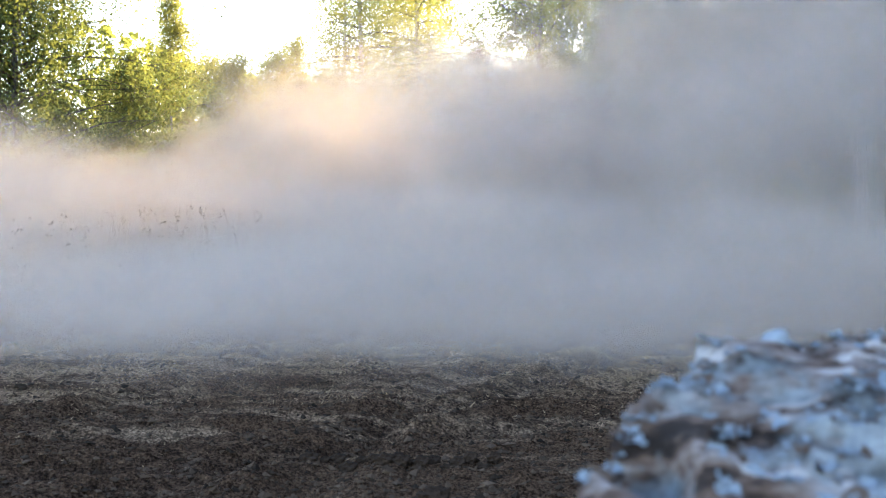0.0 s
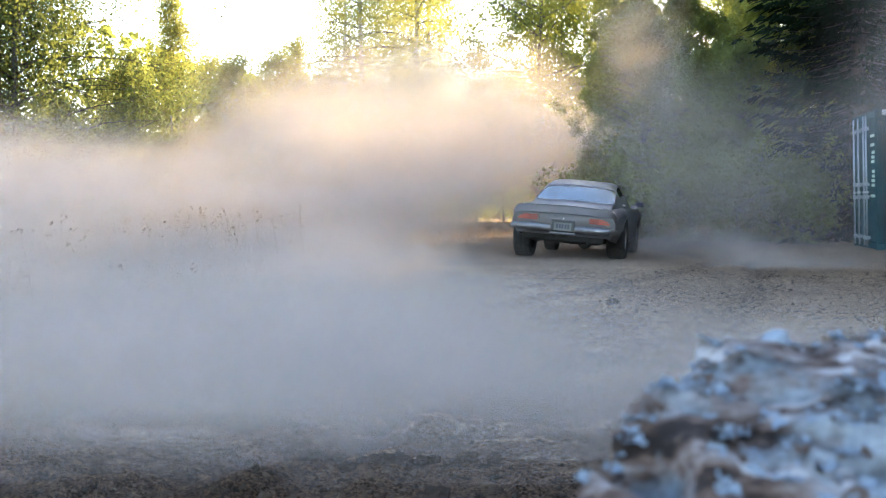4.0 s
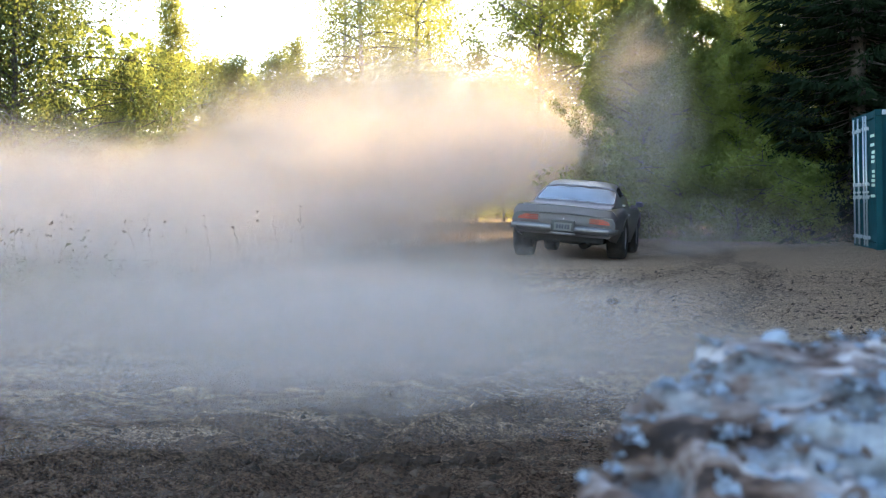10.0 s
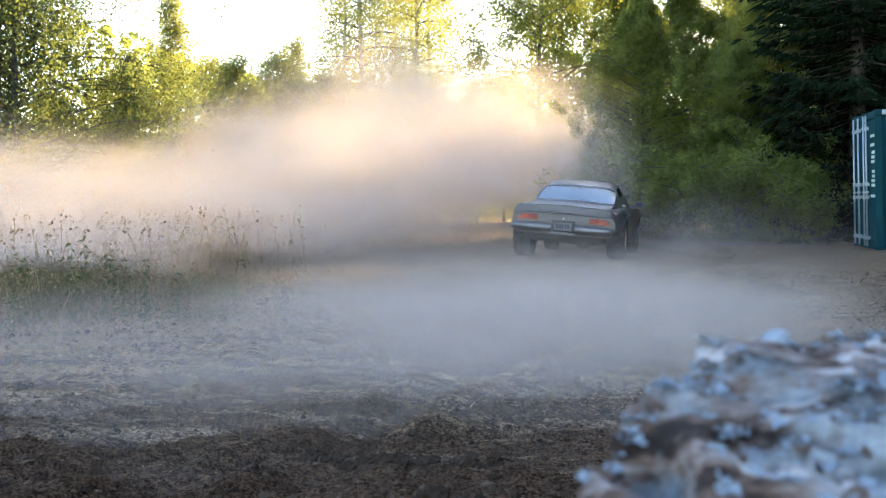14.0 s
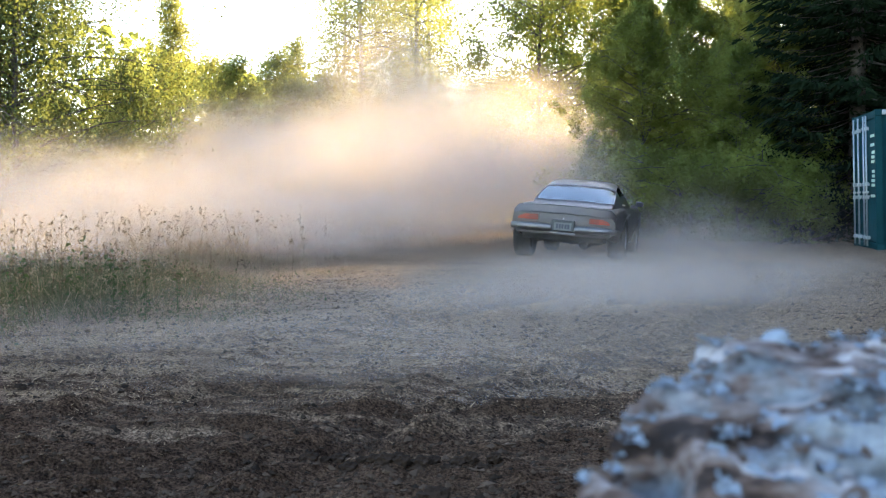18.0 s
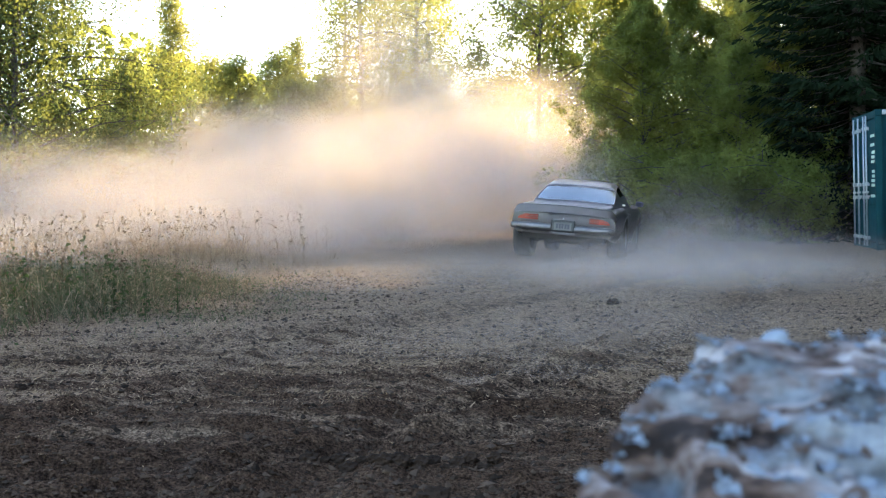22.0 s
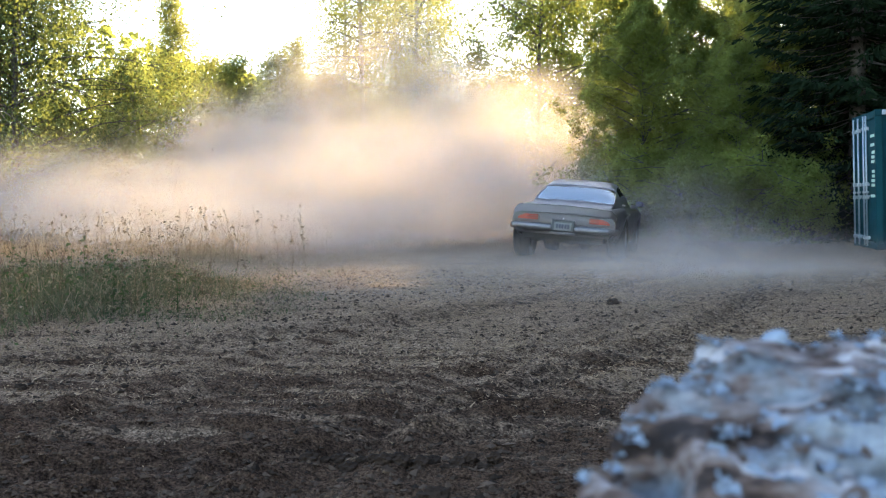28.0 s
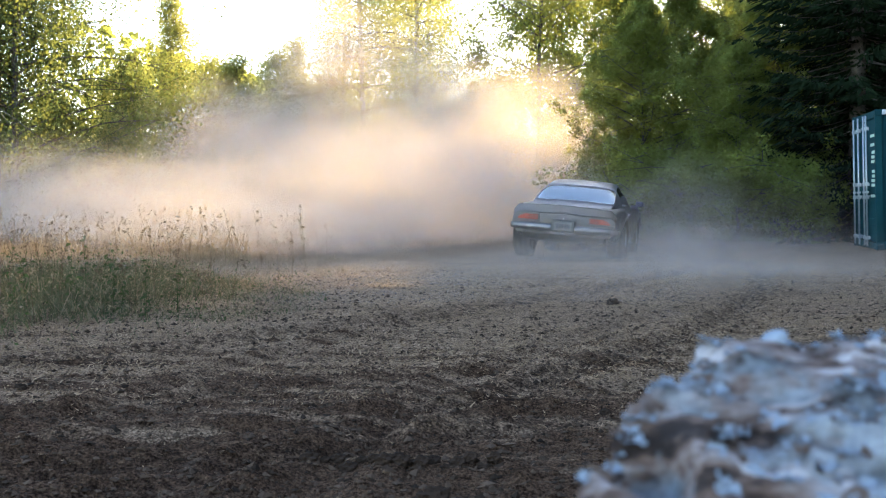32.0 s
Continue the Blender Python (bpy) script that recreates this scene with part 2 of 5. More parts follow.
WEED = leafy("weed_leaf", (0.03, 0.042, 0.022), (0.075, 0.09, 0.045), (0.10, 0.14, 0.04), 0.35)
BIRCH_LEAF = leafy("birch_leaf", (0.03, 0.045, 0.02), (0.16, 0.19, 0.075), (0.52, 0.52, 0.15), 0.5)
# birch leaf again, with the shade on the left trees put into its colour
BIRCH_SHADED = leafy("shaded_birch_leaf", (0.018, 0.032, 0.016), (0.085, 0.115, 0.05), (0.30, 0.33, 0.09), 0.42)
BROAD_LEAF = leafy("broad_leaf", (0.014, 0.03, 0.013), (0.115, 0.155, 0.055), (0.46, 0.48, 0.10), 0.48)
NEEDLE = leafy("spruce_needle", (0.007, 0.013, 0.008), (0.026, 0.042, 0.02), (0.03, 0.045, 0.012), 0.2)
BARK = surface("grey_bark", (0.05, 0.042, 0.035), (0.17, 0.15, 0.125), 5, 40, 0.9, bump=0.6)
BIRCH_BARK = surface("birch_bark", (0.10, 0.09, 0.08), (0.62, 0.60, 0.56), 4, 25, 0.8, bump=0.4)
PAINT = surface("car_paint", (0.066, 0.055, 0.063), (0.092, 0.079, 0.089), 2, 120, 0.32, 0.4, 0.02, 0.001, (0.10, 0.09, 0.093), 0.3)
PAINT_DARK = surface("dark_trim", (0.03, 0.03, 0.034), (0.05, 0.05, 0.055), 3, 90, 0.4, 0.2, 0.03, 0.001)
CHROME = surface("dull_chrome", (0.24, 0.23, 0.25), (0.38, 0.36, 0.39), 5, 60, 0.34, 0.95, 0.03, 0.001, (0.25, 0.22, 0.2), 0.4)
RUBBER = surface("tyre_rubber", (0.018, 0.017, 0.017), (0.04, 0.037, 0.034), 8, 90, 0.85, bump=0.3, dust=(0.11, 0.09, 0.075), dust_amount=0.5)
UNDER = surface("underbody", (0.015, 0.014, 0.013), (0.045, 0.04, 0.036), 6, 50, 0.8, bump=0.2)
RED = surface("tail_lens", (0.14, 0.015, 0.015), (0.24, 0.03, 0.022), 12, 90, 0.2, bump=0.05)
AMBER = surface("amber_lens", (0.28, 0.03, 0.022), (0.40, 0.055, 0.032), 12, 90, 0.2, bump=0.05)
BUMPER = surface("dusty_bumper", (0.11, 0.105, 0.115), (0.21, 0.20, 0.215), 6, 60, 0.36, 0.9, 0.03, 0.001, (0.22, 0.19, 0.17), 0.5)
PLATE = surface("plate", (0.09, 0.09, 0.09), (0.15, 0.15, 0.145), 8, 60, 0.5, bump=0.05)
INK = surface("plate_ink", (0.03, 0.03, 0.05), (0.06, 0.06, 0.08), 8, 60, 0.6, bump=0)
SEAT = surface("seat_vinyl", (0.02, 0.02, 0.02), (0.05, 0.05, 0.05), 8, 60, 0.6, bump=0.1)
GLASS = glass_material()
TEAL = surface("teal_paint", (0.004, 0.038, 0.048), (0.009, 0.066, 0.08), 3, 50, 0.75, 0.0, 0.08, 0.003, (0.045, 0.055, 0.05), 0.2)
GALV = surface("galvanised_bar", (0.34, 0.38, 0.42), (0.55, 0.58, 0.62), 6, 60, 0.4, 0.6, 0.1, 0.002)
MARK = surface("pale_marking", (0.42, 0.55, 0.45), (0.55, 0.66, 0.56), 8, 60, 0.7, bump=0)
WHITE = surface("white_sticker", (0.6, 0.62, 0.65), (0.75, 0.76, 0.78), 8, 60, 0.6, bump=0)
DUST_TONE = (0.62, 0.535, 0.50)
DUST_DENSE = [dust_material("dust_dense", 0.24, DUST_TONE, k) for k in (1, 2, 3)]
DUST_MID = [dust_material("dust_mid", 0.212, DUST_TONE, k) for k in (4, 5, 6)]
DUST_THIN = [dust_material("dust_thin", 0.105, DUST_TONE, k) for k in (7, 8, 9)]

# ======== ground ========
def ground_h(x, y):
    """Height of the earth, rutted and cloddy near the clearing's middle."""
    x, y = np.asarray(x, float), np.asarray(y, float)
    near = np.exp(-(y / 45.0) ** 2) * np.exp(-(x / 40.0) ** 2)
    h = 0.16 * fbm(x * 0.13, y * 0.13, 2) + 0.03 * fbm(x * 0.9, y * 0.9, 3)
    # tyre ruts that sweep round in arcs
    for cx, cy, r in RUTS:
        d = np.hypot(x - cx, y - cy) - r + 0.25 * fbm(x * 0.5, y * 0.5, 2)
        h = h - 0.035 * np.exp(-(d / 0.12) ** 2) + 0.02 * np.exp(-((np.abs(d) - 0.2) / 0.07) ** 2)
    rough = 0.02 * fbm(x * 2.5, y * 4.0, 2) + 0.022 * fbm(x * 8, y * 12, 3) + 0.10 * np.maximum(0, fbm(x * 19, y * 26, 2) - 0.06)
    h = near * (h + rough)
    # the car stands on a patch that falls a little to one side
    w = np.exp(-(((x - 2.9) / 2.2) ** 4 + ((y - 22.6) / 3.4) ** 4))
    h = h * (1 - w) + w * (-0.11 - 0.024 * (x - 2.9) + 0.004 * fbm(x * 6, y * 6, 3))
    w = np.exp(-(((x - 11) / 4) ** 4 + ((y - 23) / 2.6) ** 4))
    return h * (1 - w) + w * 0.02


def spaced(stops):
    """Line positions: (from, to, count) runs, joined."""
    return np.unique(np.concatenate([np.linspace(a, b, c) for a, b, c in stops]))


gx = spaced([(-3000, -300, 6), (-300, -40, 14), (-40, -14, 40), (-14, -5, 90), (-5, 5, 420), (5, 14, 90), (14, 40, 40), (40, 300, 14), (300, 3000, 6)])
gy = spaced([(-3000, -100, 6), (-100, -4, 14), (-4, 2, 20), (2, 9, 400), (9, 16, 130), (16, 32, 80), (32, 60, 60), (60, 300, 20), (300, 3000, 8)])
GX, GY = np.meshgrid(gx, gy, indexing="xy")
gv = np.stack([GX, GY, ground_h(GX, GY)], -1)
ground = part("ground", raw_mesh("ground", gv, grid_quads(len(gy), len(gx))[:, ::-1], smooth=True), EARTH)
tagged(ground, "dry rutted brown earth with trampled straw", "ground", kind="structure")


def cross_blades(pts, ways, length, width, lean):
    """Bent blades: two quads each, rising from pts."""
    n = len(pts)
    a = rng.uniform(0, 2 * np.pi, n)
    side = np.stack([np.cos(a), np.sin(a), np.zeros(n)], -1) * (width / 2)[:, None]
    mid = pts + ways * (length * 0.55)[:, None]
    tip = pts + ways * length[:, None] + lean * length[:, None]
    V = np.stack([pts - side, pts + side, mid - side * 0.8, mid + side * 0.8, tip - side * 0.12, tip + side * 0.12], 1)
    k = np.arange(n)[:, None] * 6
    Q = np.concatenate([k + np.array([[0, 1, 3, 2]]), k + np.array([[2, 3, 5, 4]])])
    return V.reshape(-1, 3), Q


def lumps(pts, size, squash=0.6):
    """Small uneven lumps, eight faces each."""
    o = np.array([[1, 0, 0], [0, 1, 0], [-1, 0, 0], [0, -1, 0], [0, 0, 1], [0, 0, -1]], float)
    n = len(pts)
    V = pts[:, None] + o[None] * (size[:, None, None] * rng.uniform(0.5, 1.2, (n, 6, 1))) * np.array([1, 1, squash]) + rng.normal(0, 0.15, (n, 6, 3)) * size[:, None, None]
    f = np.array([[0, 1, 4], [1, 2, 4], [2, 3, 4], [3, 0, 4], [1, 0, 5], [2, 1, 5], [3, 2, 5], [0, 3, 5]])
    return V.reshape(-1, 3), (np.arange(n)[:, None, None] * 6 + f[None]).reshape(-1, 3)


def grass_edge(y):
    """The field's border: grass grows on the far side of this x."""
    return np.interp(y, [0, 7.4, 7.9, 8.5, 9.6, 12.5, 17, 23.5, 25.5, 27, 33, 60], [-9, -5, -3.3, -2.5, -2.0, -1.9, -2.1, -1.7, 0.0, 1.0, 1.6, 2.0])


def field_points(n, x0, x1, y0, y1, patch=0.5):
    x, y = rng.uniform(x0, x1, n), rng.uniform(y0, y1, n)
    inside = grass_edge(y) + 0.7 - x + 1.6 * fbm(x * 0.5, y * 0.5, 3)
    keep = inside > 1.8 * rng.random(n) ** 1.5
    keep &= vnoise(x * 1.1 + 9, y * 1.1) > rng.uniform(0, patch, n)
    x, y = x[keep], y[keep]
    return np.stack([x, y, ground_h(x, y) - 0.01], -1)


def blades_object(name, pts, tall, width, droop, material, label, category):
    n = len(pts)
    ways = np.stack([rng.normal(0, 0.6, n), rng.normal(0, 0.6, n), np.ones(n)], -1)
    length = tall * rng.uniform(0.35, 1.1, n) * np.clip(0.35 + 0.4 * (grass_edge(pts[:, 1]) - pts[:, 0]), 0.3, 1) * (0.6 + 0.8 * vnoise(pts[:, 0] * 0.9, pts[:, 1] * 0.9))
    lean = np.stack([rng.normal(0, droop, n), rng.normal(0, droop, n), -np.abs(rng.normal(0, droop * 0.5, n))], -1)
    V, Q = cross_blades(pts, ways, length, width * rng.uniform(0.6, 1.3, n), lean)
    return tagged(part(name, raw_mesh(name, V, Q), material), label, category, kind="stuff")


# trampled straw and crumbs of earth on the clearing
n = 200000
sy = 2.2 + 15 * rng.random(n) ** 1.15
sx = rng.uniform(-1, 1, n) * (1.0 + 0.42 * sy) + 0.2
keep = vnoise(sx * 0.9 + 3, sy * 2.0) * np.interp(sy, [2, 5, 7, 12, 20], [0.30, 0.45, 1.25, 1.25, 0.9]) > rng.uniform(0.15, 0.85, n)
keep &= sx > -0.4 * sy - 0.5
sx, sy = sx[keep], sy[keep]
n = len(sx)
a = rng.uniform(0, 2 * np.pi, n)
L = 0.008 + 0.035 * rng.random(n) ** 2.5 * np.interp(sy, [3, 8], [0.7, 1.1])
W = rng.uniform(0.0014, 0.003, n) * np.interp(sy, [3, 8], [0.7, 1.4])
c = np.stack([sx, sy, ground_h(sx, sy) + 0.004], -1)
u = np.stack([np.cos(a), np.sin(a), rng.uniform(0.0, 0.5, n)], -1) * L[:, None]
w = np.stack([-np.sin(a), np.cos(a), rng.uniform(-0.6, 0.6, n)], -1) * W[:, None]
V = np.stack([c - w, c + w, c + u + w * 0.5, c + u - w * 0.5], 1).reshape(-1, 3)
tagged(part("straw", raw_mesh("straw", V, np.arange(n * 4).reshape(-1, 4)), STRAW), "trampled dry straw strewn over the earth", "straw", kind="stuff")
n = 60000
sy = 2.2 + 14 * rng.random(n) ** 1.5
sx = rng.uniform(-1, 1, n) * (1.0 + 0.42 * sy) + 0.2
V, T = lumps(np.stack([sx, sy, ground_h(sx, sy)], -1), 0.005 + 0.022 * rng.random(n) ** 3.5)
tagged(part("earth_crumbs", raw_mesh("earth_crumbs", V, None, T), CLOD), "loose crumbs of dry brown earth", "soil", kind="stuff")

# two larger clods thrown up on the clearing
def clod(x, y, size):
    bm = bmesh.new()
    bmesh.ops.create_icosphere(bm, subdivisions=3, radius=size)
    for v in bm.verts:
        k = 0.45 * noise.noise(v.co * (2.2 / size) + Vector((x, y, 0))) + 0.25 * noise.noise(v.co * (6 / size))
        v.co = v.co * (1 + k)
        v.co.z *= 0.75
    ob = tagged(part("earth_clod", from_bm(bm, "earth_clod"), DARK_CLOD), "dark clod of torn-up earth with roots", "clod", "clods on the clearing")
    ob.matrix_basis = pose(x, y, float(ground_h(x, y)) + size * 0.3)


for x, y, size in ((1.55, 11.1, 0.055), (-0.03, 3.86, 0.05), (0.06, 3.80, 0.035), (-0.75, 4.45, 0.03), (-0.5, 4.5, 0.035), (-0.15, 4.4, 0.03), (0.75, 5.6, 0.025), (-2.2, 6.3, 0.03)):
    clod(x, y, size)
# a row of torn clods along a short deep rut
for i in range(15):
    clod(-0.44 + 0.045 * i, 4.5 + 0.05 * math.sin(i * 2.3) - 0.006 * i, 0.018 + 0.016 * (math.sin(i * 4.1) ** 2))

# the field of tall dry grass
blades_object("dry_grass", field_points(30000, -13, 0, 7.6, 20, 1.0), 0.42, 0.006, 1.5, GRASS_DRY, "thin dry straw-coloured meadow grass", "grass")
blades_object("dry_grass", field_points(60000, -24, 4, 19, 46, 0.8), 0.46, 0.013, 0.7, GRASS_DRY, "thin dry straw-coloured meadow grass", "grass")
blades_object("green_grass", field_points(46000, -9, -0.8, 7.6, 15, 1.0), 0.34, 0.007, 1.5, GRASS_GREEN, "dusty green grass at the edge of the field", "grass")


def seed_stalks(name, pts, tall):
    """Tall thin stalks with a loose head of seeds."""
    n = len(pts)
    ways = np.stack([rng.normal(0, 0.16, n), rng.normal(0, 0.16, n), np.ones(n)], -1)
    length = tall * rng.uniform(0.35, 1.25, n)
    lean = np.stack([rng.normal(0, 0.12, n), rng.normal(0, 0.12, n), 0 * length], -1)
    V, Q = cross_blades(pts, ways, length, np.full(n, 0.006), lean)
    tip = pts + ways * length[:, None] + lean * length[:, None]
    k = 7
    f = rng.uniform(0, 0.22, (n, k, 1))
    hp = (tip[:, None] - (ways + lean)[:, None] * f * 0.9 * length[:, None, None] + rng.normal(0, 0.014, (n, k, 3))).reshape(-1, 3)
    HV, HQ = leaf_faces(hp, np.full(len(hp), 0.018), 2.0)
    me = raw_mesh(name, np.concatenate([V, HV]), np.concatenate([Q, HQ + len(V)]))
    return tagged(part(name, me, STALK), "tall dry grass stalks with seed heads", "grass", kind="stuff")


# ======== trees ========
rng = np.random.default_rng(21)


def leaf_faces(pts, size, stretch=1.5, hang=0.0):
    """Small four-cornered leaves, turned at random."""
    n = len(pts)
    u = rng.normal(size=(n, 3))
    u[:, 2] -= hang
    u /= np.linalg.norm(u, axis=1)[:, None]
    w = np.cross(u, rng.normal(size=(n, 3)))
    w /= np.linalg.norm(w, axis=1)[:, None] + 1e-9
    s = (size * rng.uniform(0.6, 1.3, n))[:, None]
    u, w = u * s * stretch * 0.5, w * s * 0.5
    V = np.stack([pts - u, pts + w * 0.9 - u * 0.1, pts + u, pts - w * 0.9 - u * 0.1], 1)
    return V.reshape(-1, 3), np.arange(n * 4).reshape(-1, 4)


# small dead leaves and seed husks caught in the grass, dusty leaflets among them
for name, count, size, material, label, kind_of in (("husks", 26000, 0.020, GRASS_DRY, "dry husks and dead leaves caught in the grass", "husks"), ("leaflets", 10000, 0.024, WEED, "small dusty green leaves low in the grass", "leaves")):
    P = field_points(count, -9, -0.8, 7.6, 16, 1.0)
    P[:, 2] += rng.random(len(P)) ** 1.3 * 0.36 * np.clip(0.25 + 0.5 * (grass_edge(P[:, 1]) - P[:, 0]), 0.15, 1)
    V, Q = leaf_faces(P, np.full(len(P), size))
    tagged(part(name, raw_mesh(name, V, Q), material), label, kind_of, kind="stuff")
seed_stalks("seed_stalks", field_points(700, -9, -1.5, 9, 20, 0.6), 0.72)
seed_stalks("seed_stalks", field_points(900, -20, 3, 20, 40, 0.6), 0.8)


def weed(tall, leaves):
    """A single weed: a bent stem with broad leaves in pairs."""
    root = new("weed")
    s = np.linspace(0, 1, 6)
    stem = np.column_stack([0.10 * tall * s ** 2 * rng.normal(), 0.10 * tall * s ** 2 * rng.normal(), tall * s - 0.01])
    part("stem", tubes_mesh("stem", [tube("s", stem, 0.006 * (1.1 - s), 5)]), WEED, root)
    for i in range(leaves):
        f = 0.25 + 0.75 * i / max(1, leaves - 1)
        c = Vector([float(np.interp(f, s, stem[:, j])) for j in range(3)])
        L, W = rng.uniform(0.025, 0.07), rng.uniform(0.012, 0.03)
        V = [(0, 0, 0), (L * 0.3, W * 0.8, 0.01), (L * 0.65, W * 0.7, 0.005), (L, 0, -0.02), (L * 0.65, -W * 0.7, 0.005), (L * 0.3, -W * 0.8, 0.01), (L * 0.4, 0, -0.008)]
        T = [(0, 6, 1), (1, 6, 2), (2, 6, 3), (3, 6, 4), (4, 6, 5), (5, 6, 0)]
        part("leaf", raw_mesh("leaf", V, None, T, True), WEED, root, m=Matrix.Translation(c) @ pose(0, 0, 0, rng.uniform(-20, 20), rng.uniform(-30, 25), i * 137.5 + rng.uniform(-20, 20)))
    return tagged(root, "green weed with broad leaves in the dry grass", "plant", "weeds at the edge of the field")


for x, y, tall, k in ((-2.25, 10.3, 0.40, 6), (-3.25, 10.6, 0.58, 9), (-2.82, 10.4, 0.42, 8), (-3.55, 10.3, 0.46, 8), (-3.72, 10.9, 0.6, 8), (-3.05, 10.1, 0.32, 6), (-2.4, 21, 0.85, 10), (-3.4, 9.6, 0.3, 9), (-2.95, 10.9, 0.5, 10), (-2.65, 10.0, 0.34, 8), (-3.6, 9.5, 0.28, 8), (-3.15, 11.2, 0.55, 9), (-2.7, 11.0, 0.4, 9), (-3.85, 9.9, 0.36, 9), (-2.4, 9.8, 0.22, 7), (-3.35, 11.4, 0.62, 10)):
    w = weed(tall, k)
    w.matrix_basis = pose(x, y, float(ground_h(x, y)), 0, 0, rng.uniform(0, 360))


def broadleaf(name, height, spread, leaves, leaf, bare=0.18, droop=0.0, limbs=26, clump=0.34, leaf_mat=None, bark=None, trunk_r=0.13, label="", top=0.35, lean=0.0):
    """A broad-leaved tree: tapered trunk, limbs, and a ragged crown of leaf sprays with gaps."""
    root = new(name)
    k = 12
    tz = np.linspace(-0.15, height * 0.97, k)
    wob = np.cumsum(rng.normal(0, 0.05, (k, 2)), 0) * np.linspace(0, 1, k)[:, None]
    tp = np.column_stack([wob[:, 0] + lean * tz, wob[:, 1], tz])
    trunk = [tube(name, tp, trunk_r * (1 - 0.92 * np.linspace(0, 1, k) ** 0.9), 8)]
    branch, pts, weight = [], [], []
    for i in range(limbs):
        f = bare + (0.98 - bare) * ((i + rng.random()) / limbs)
        base = np.array([np.interp(f * height, tz, tp[:, j]) for j in range(3)])
        ang = i * 2.4 + rng.normal(0, 0.4)
        shape = math.sin(math.pi * min(1, max(0.02, (f - bare) / (1 - bare))) ** 0.6) * 0.85 + top * (1 - f) + 0.12
        ln = spread * shape * rng.uniform(0.65, 1.15)
        rise = ln * rng.uniform(0.25, 0.75)
        s = np.linspace(0, 1, 6)
        bp = base + np.column_stack([np.cos(ang) * ln * s, np.sin(ang) * ln * s, rise * s - droop * ln * 0.5 * s ** 2]) + np.cumsum(rng.normal(0, 0.035 * ln, (6, 3)), 0) * s[:, None]
        branch.append(tube(name, bp, trunk_r * 0.34 * (1 - f * 0.6) * (1 - 0.85 * s), 5))
        for _ in range(5):
            q = rng.uniform(0.3, 1.0)
            p0 = np.array([np.interp(q, s, bp[:, j]) for j in range(3)])
            tip = p0 + rng.normal(0, 0.26 * ln + 0.1, 3) * np.array([1, 1, 0.7])
            branch.append(tube(name, np.linspace(p0, tip, 3), [0.012, 0.008, 0.003], 4))
            pts += [tip, (p0 + tip) / 2]
            weight += [1.0, 0.6]
    pts, weight = np.array(pts), np.array(weight)
    pick = rng.choice(len(pts), leaves, p=weight / weight.sum())
    lp = pts[pick] + rng.normal(0, clump, (leaves, 3)) * np.array([1, 1, 0.8])
    lp[:, 2] -= np.abs(rng.normal(0, droop * 0.9 + 0.001, leaves))
    lp[:, 2] = np.maximum(lp[:, 2], 0.05)
    V, Q = leaf_faces(lp, np.full(leaves, leaf), hang=droop)
    part("trunk", tubes_mesh("trunk", trunk), bark or BARK, root)
    tagged(part("branchwork", tubes_mesh("branchwork", branch), BARK, root), kind="stuff")
    part("crown", raw_mesh("crown", V, Q), leaf_mat or BROAD_LEAF, root)
    return tagged(root, label, "tree")


def conifer(name, height, spread, label):
    """A spruce: straight trunk, drooping tiers of branches with flat dark sprays."""
    root = new(name)
    tz = np.linspace(-0.15, height, 10)
    trunk = tube(name, np.column_stack([0 * tz, 0 * tz, tz]), 0.22 * (1.01 - tz.clip(0) / height), 8)
    branch, V, Q, at = [], [], [], 0
    for z in np.arange(0.3, height - 0.3, 0.24):
        ln0 = spread * (1 - z / height) ** 0.8 + 0.15
        for j in range(9):
            ang, ln = rng.uniform(0, 2 * np.pi), ln0 * rng.uniform(0.6, 1.12)
            s = np.linspace(0, 1, 5)
            sag = -0.32 * ln * s + 0.22 * ln * s ** 3
            bp = np.column_stack([np.cos(ang) * ln * s, np.sin(ang) * ln * s, z + sag + rng.normal(0, 0.06)])
            branch.append(tube(name, bp, 0.015 * (1.05 - s), 4))
            m = int(18 + 24 * ln)
            q = rng.random(m) ** 0.7
            p = np.column_stack([np.interp(q, s, bp[:, i]) for i in range(3)])
            out = np.array([math.cos(ang), math.sin(ang), 0])
            sidew = np.array([-math.sin(ang), math.cos(ang), 0])
            sp = rng.normal(0, 1, m)[:, None] * sidew * (0.16 + 0.12 * ln * (1 - q))[:, None]
            d = out * 0.6 + sp * 2 + np.array([0, 0, -0.5]) * rng.uniform(0.3, 1.2, (m, 1))
            d /= np.linalg.norm(d, axis=1)[:, None]
            w = np.cross(d, rng.normal(size=(m, 3)))
            w /= np.linalg.norm(w, axis=1)[:, None]
            c = p + sp * 0.6 + np.array([0, 0, -0.05])
            L, W = rng.uniform(0.14, 0.32, (m, 1)), rng.uniform(0.016, 0.042, (m, 1))
            V.append(np.stack([c - w * W, c + w * W, c + d * L + w * W * 0.4, c + d * L - w * W * 0.4], 1).reshape(-1, 3))
            Q.append(np.arange(m * 4).reshape(-1, 4) + at)
            at += m * 4
    part("trunk", tubes_mesh("trunk", [trunk]), BARK, root)
    tagged(part("branchwork", tubes_mesh("branchwork", branch), BARK, root), kind="stuff")
    part("crown", raw_mesh("crown", np.concatenate(V), np.concatenate(Q)), NEEDLE, root)
    return tagged(root, label, "tree")


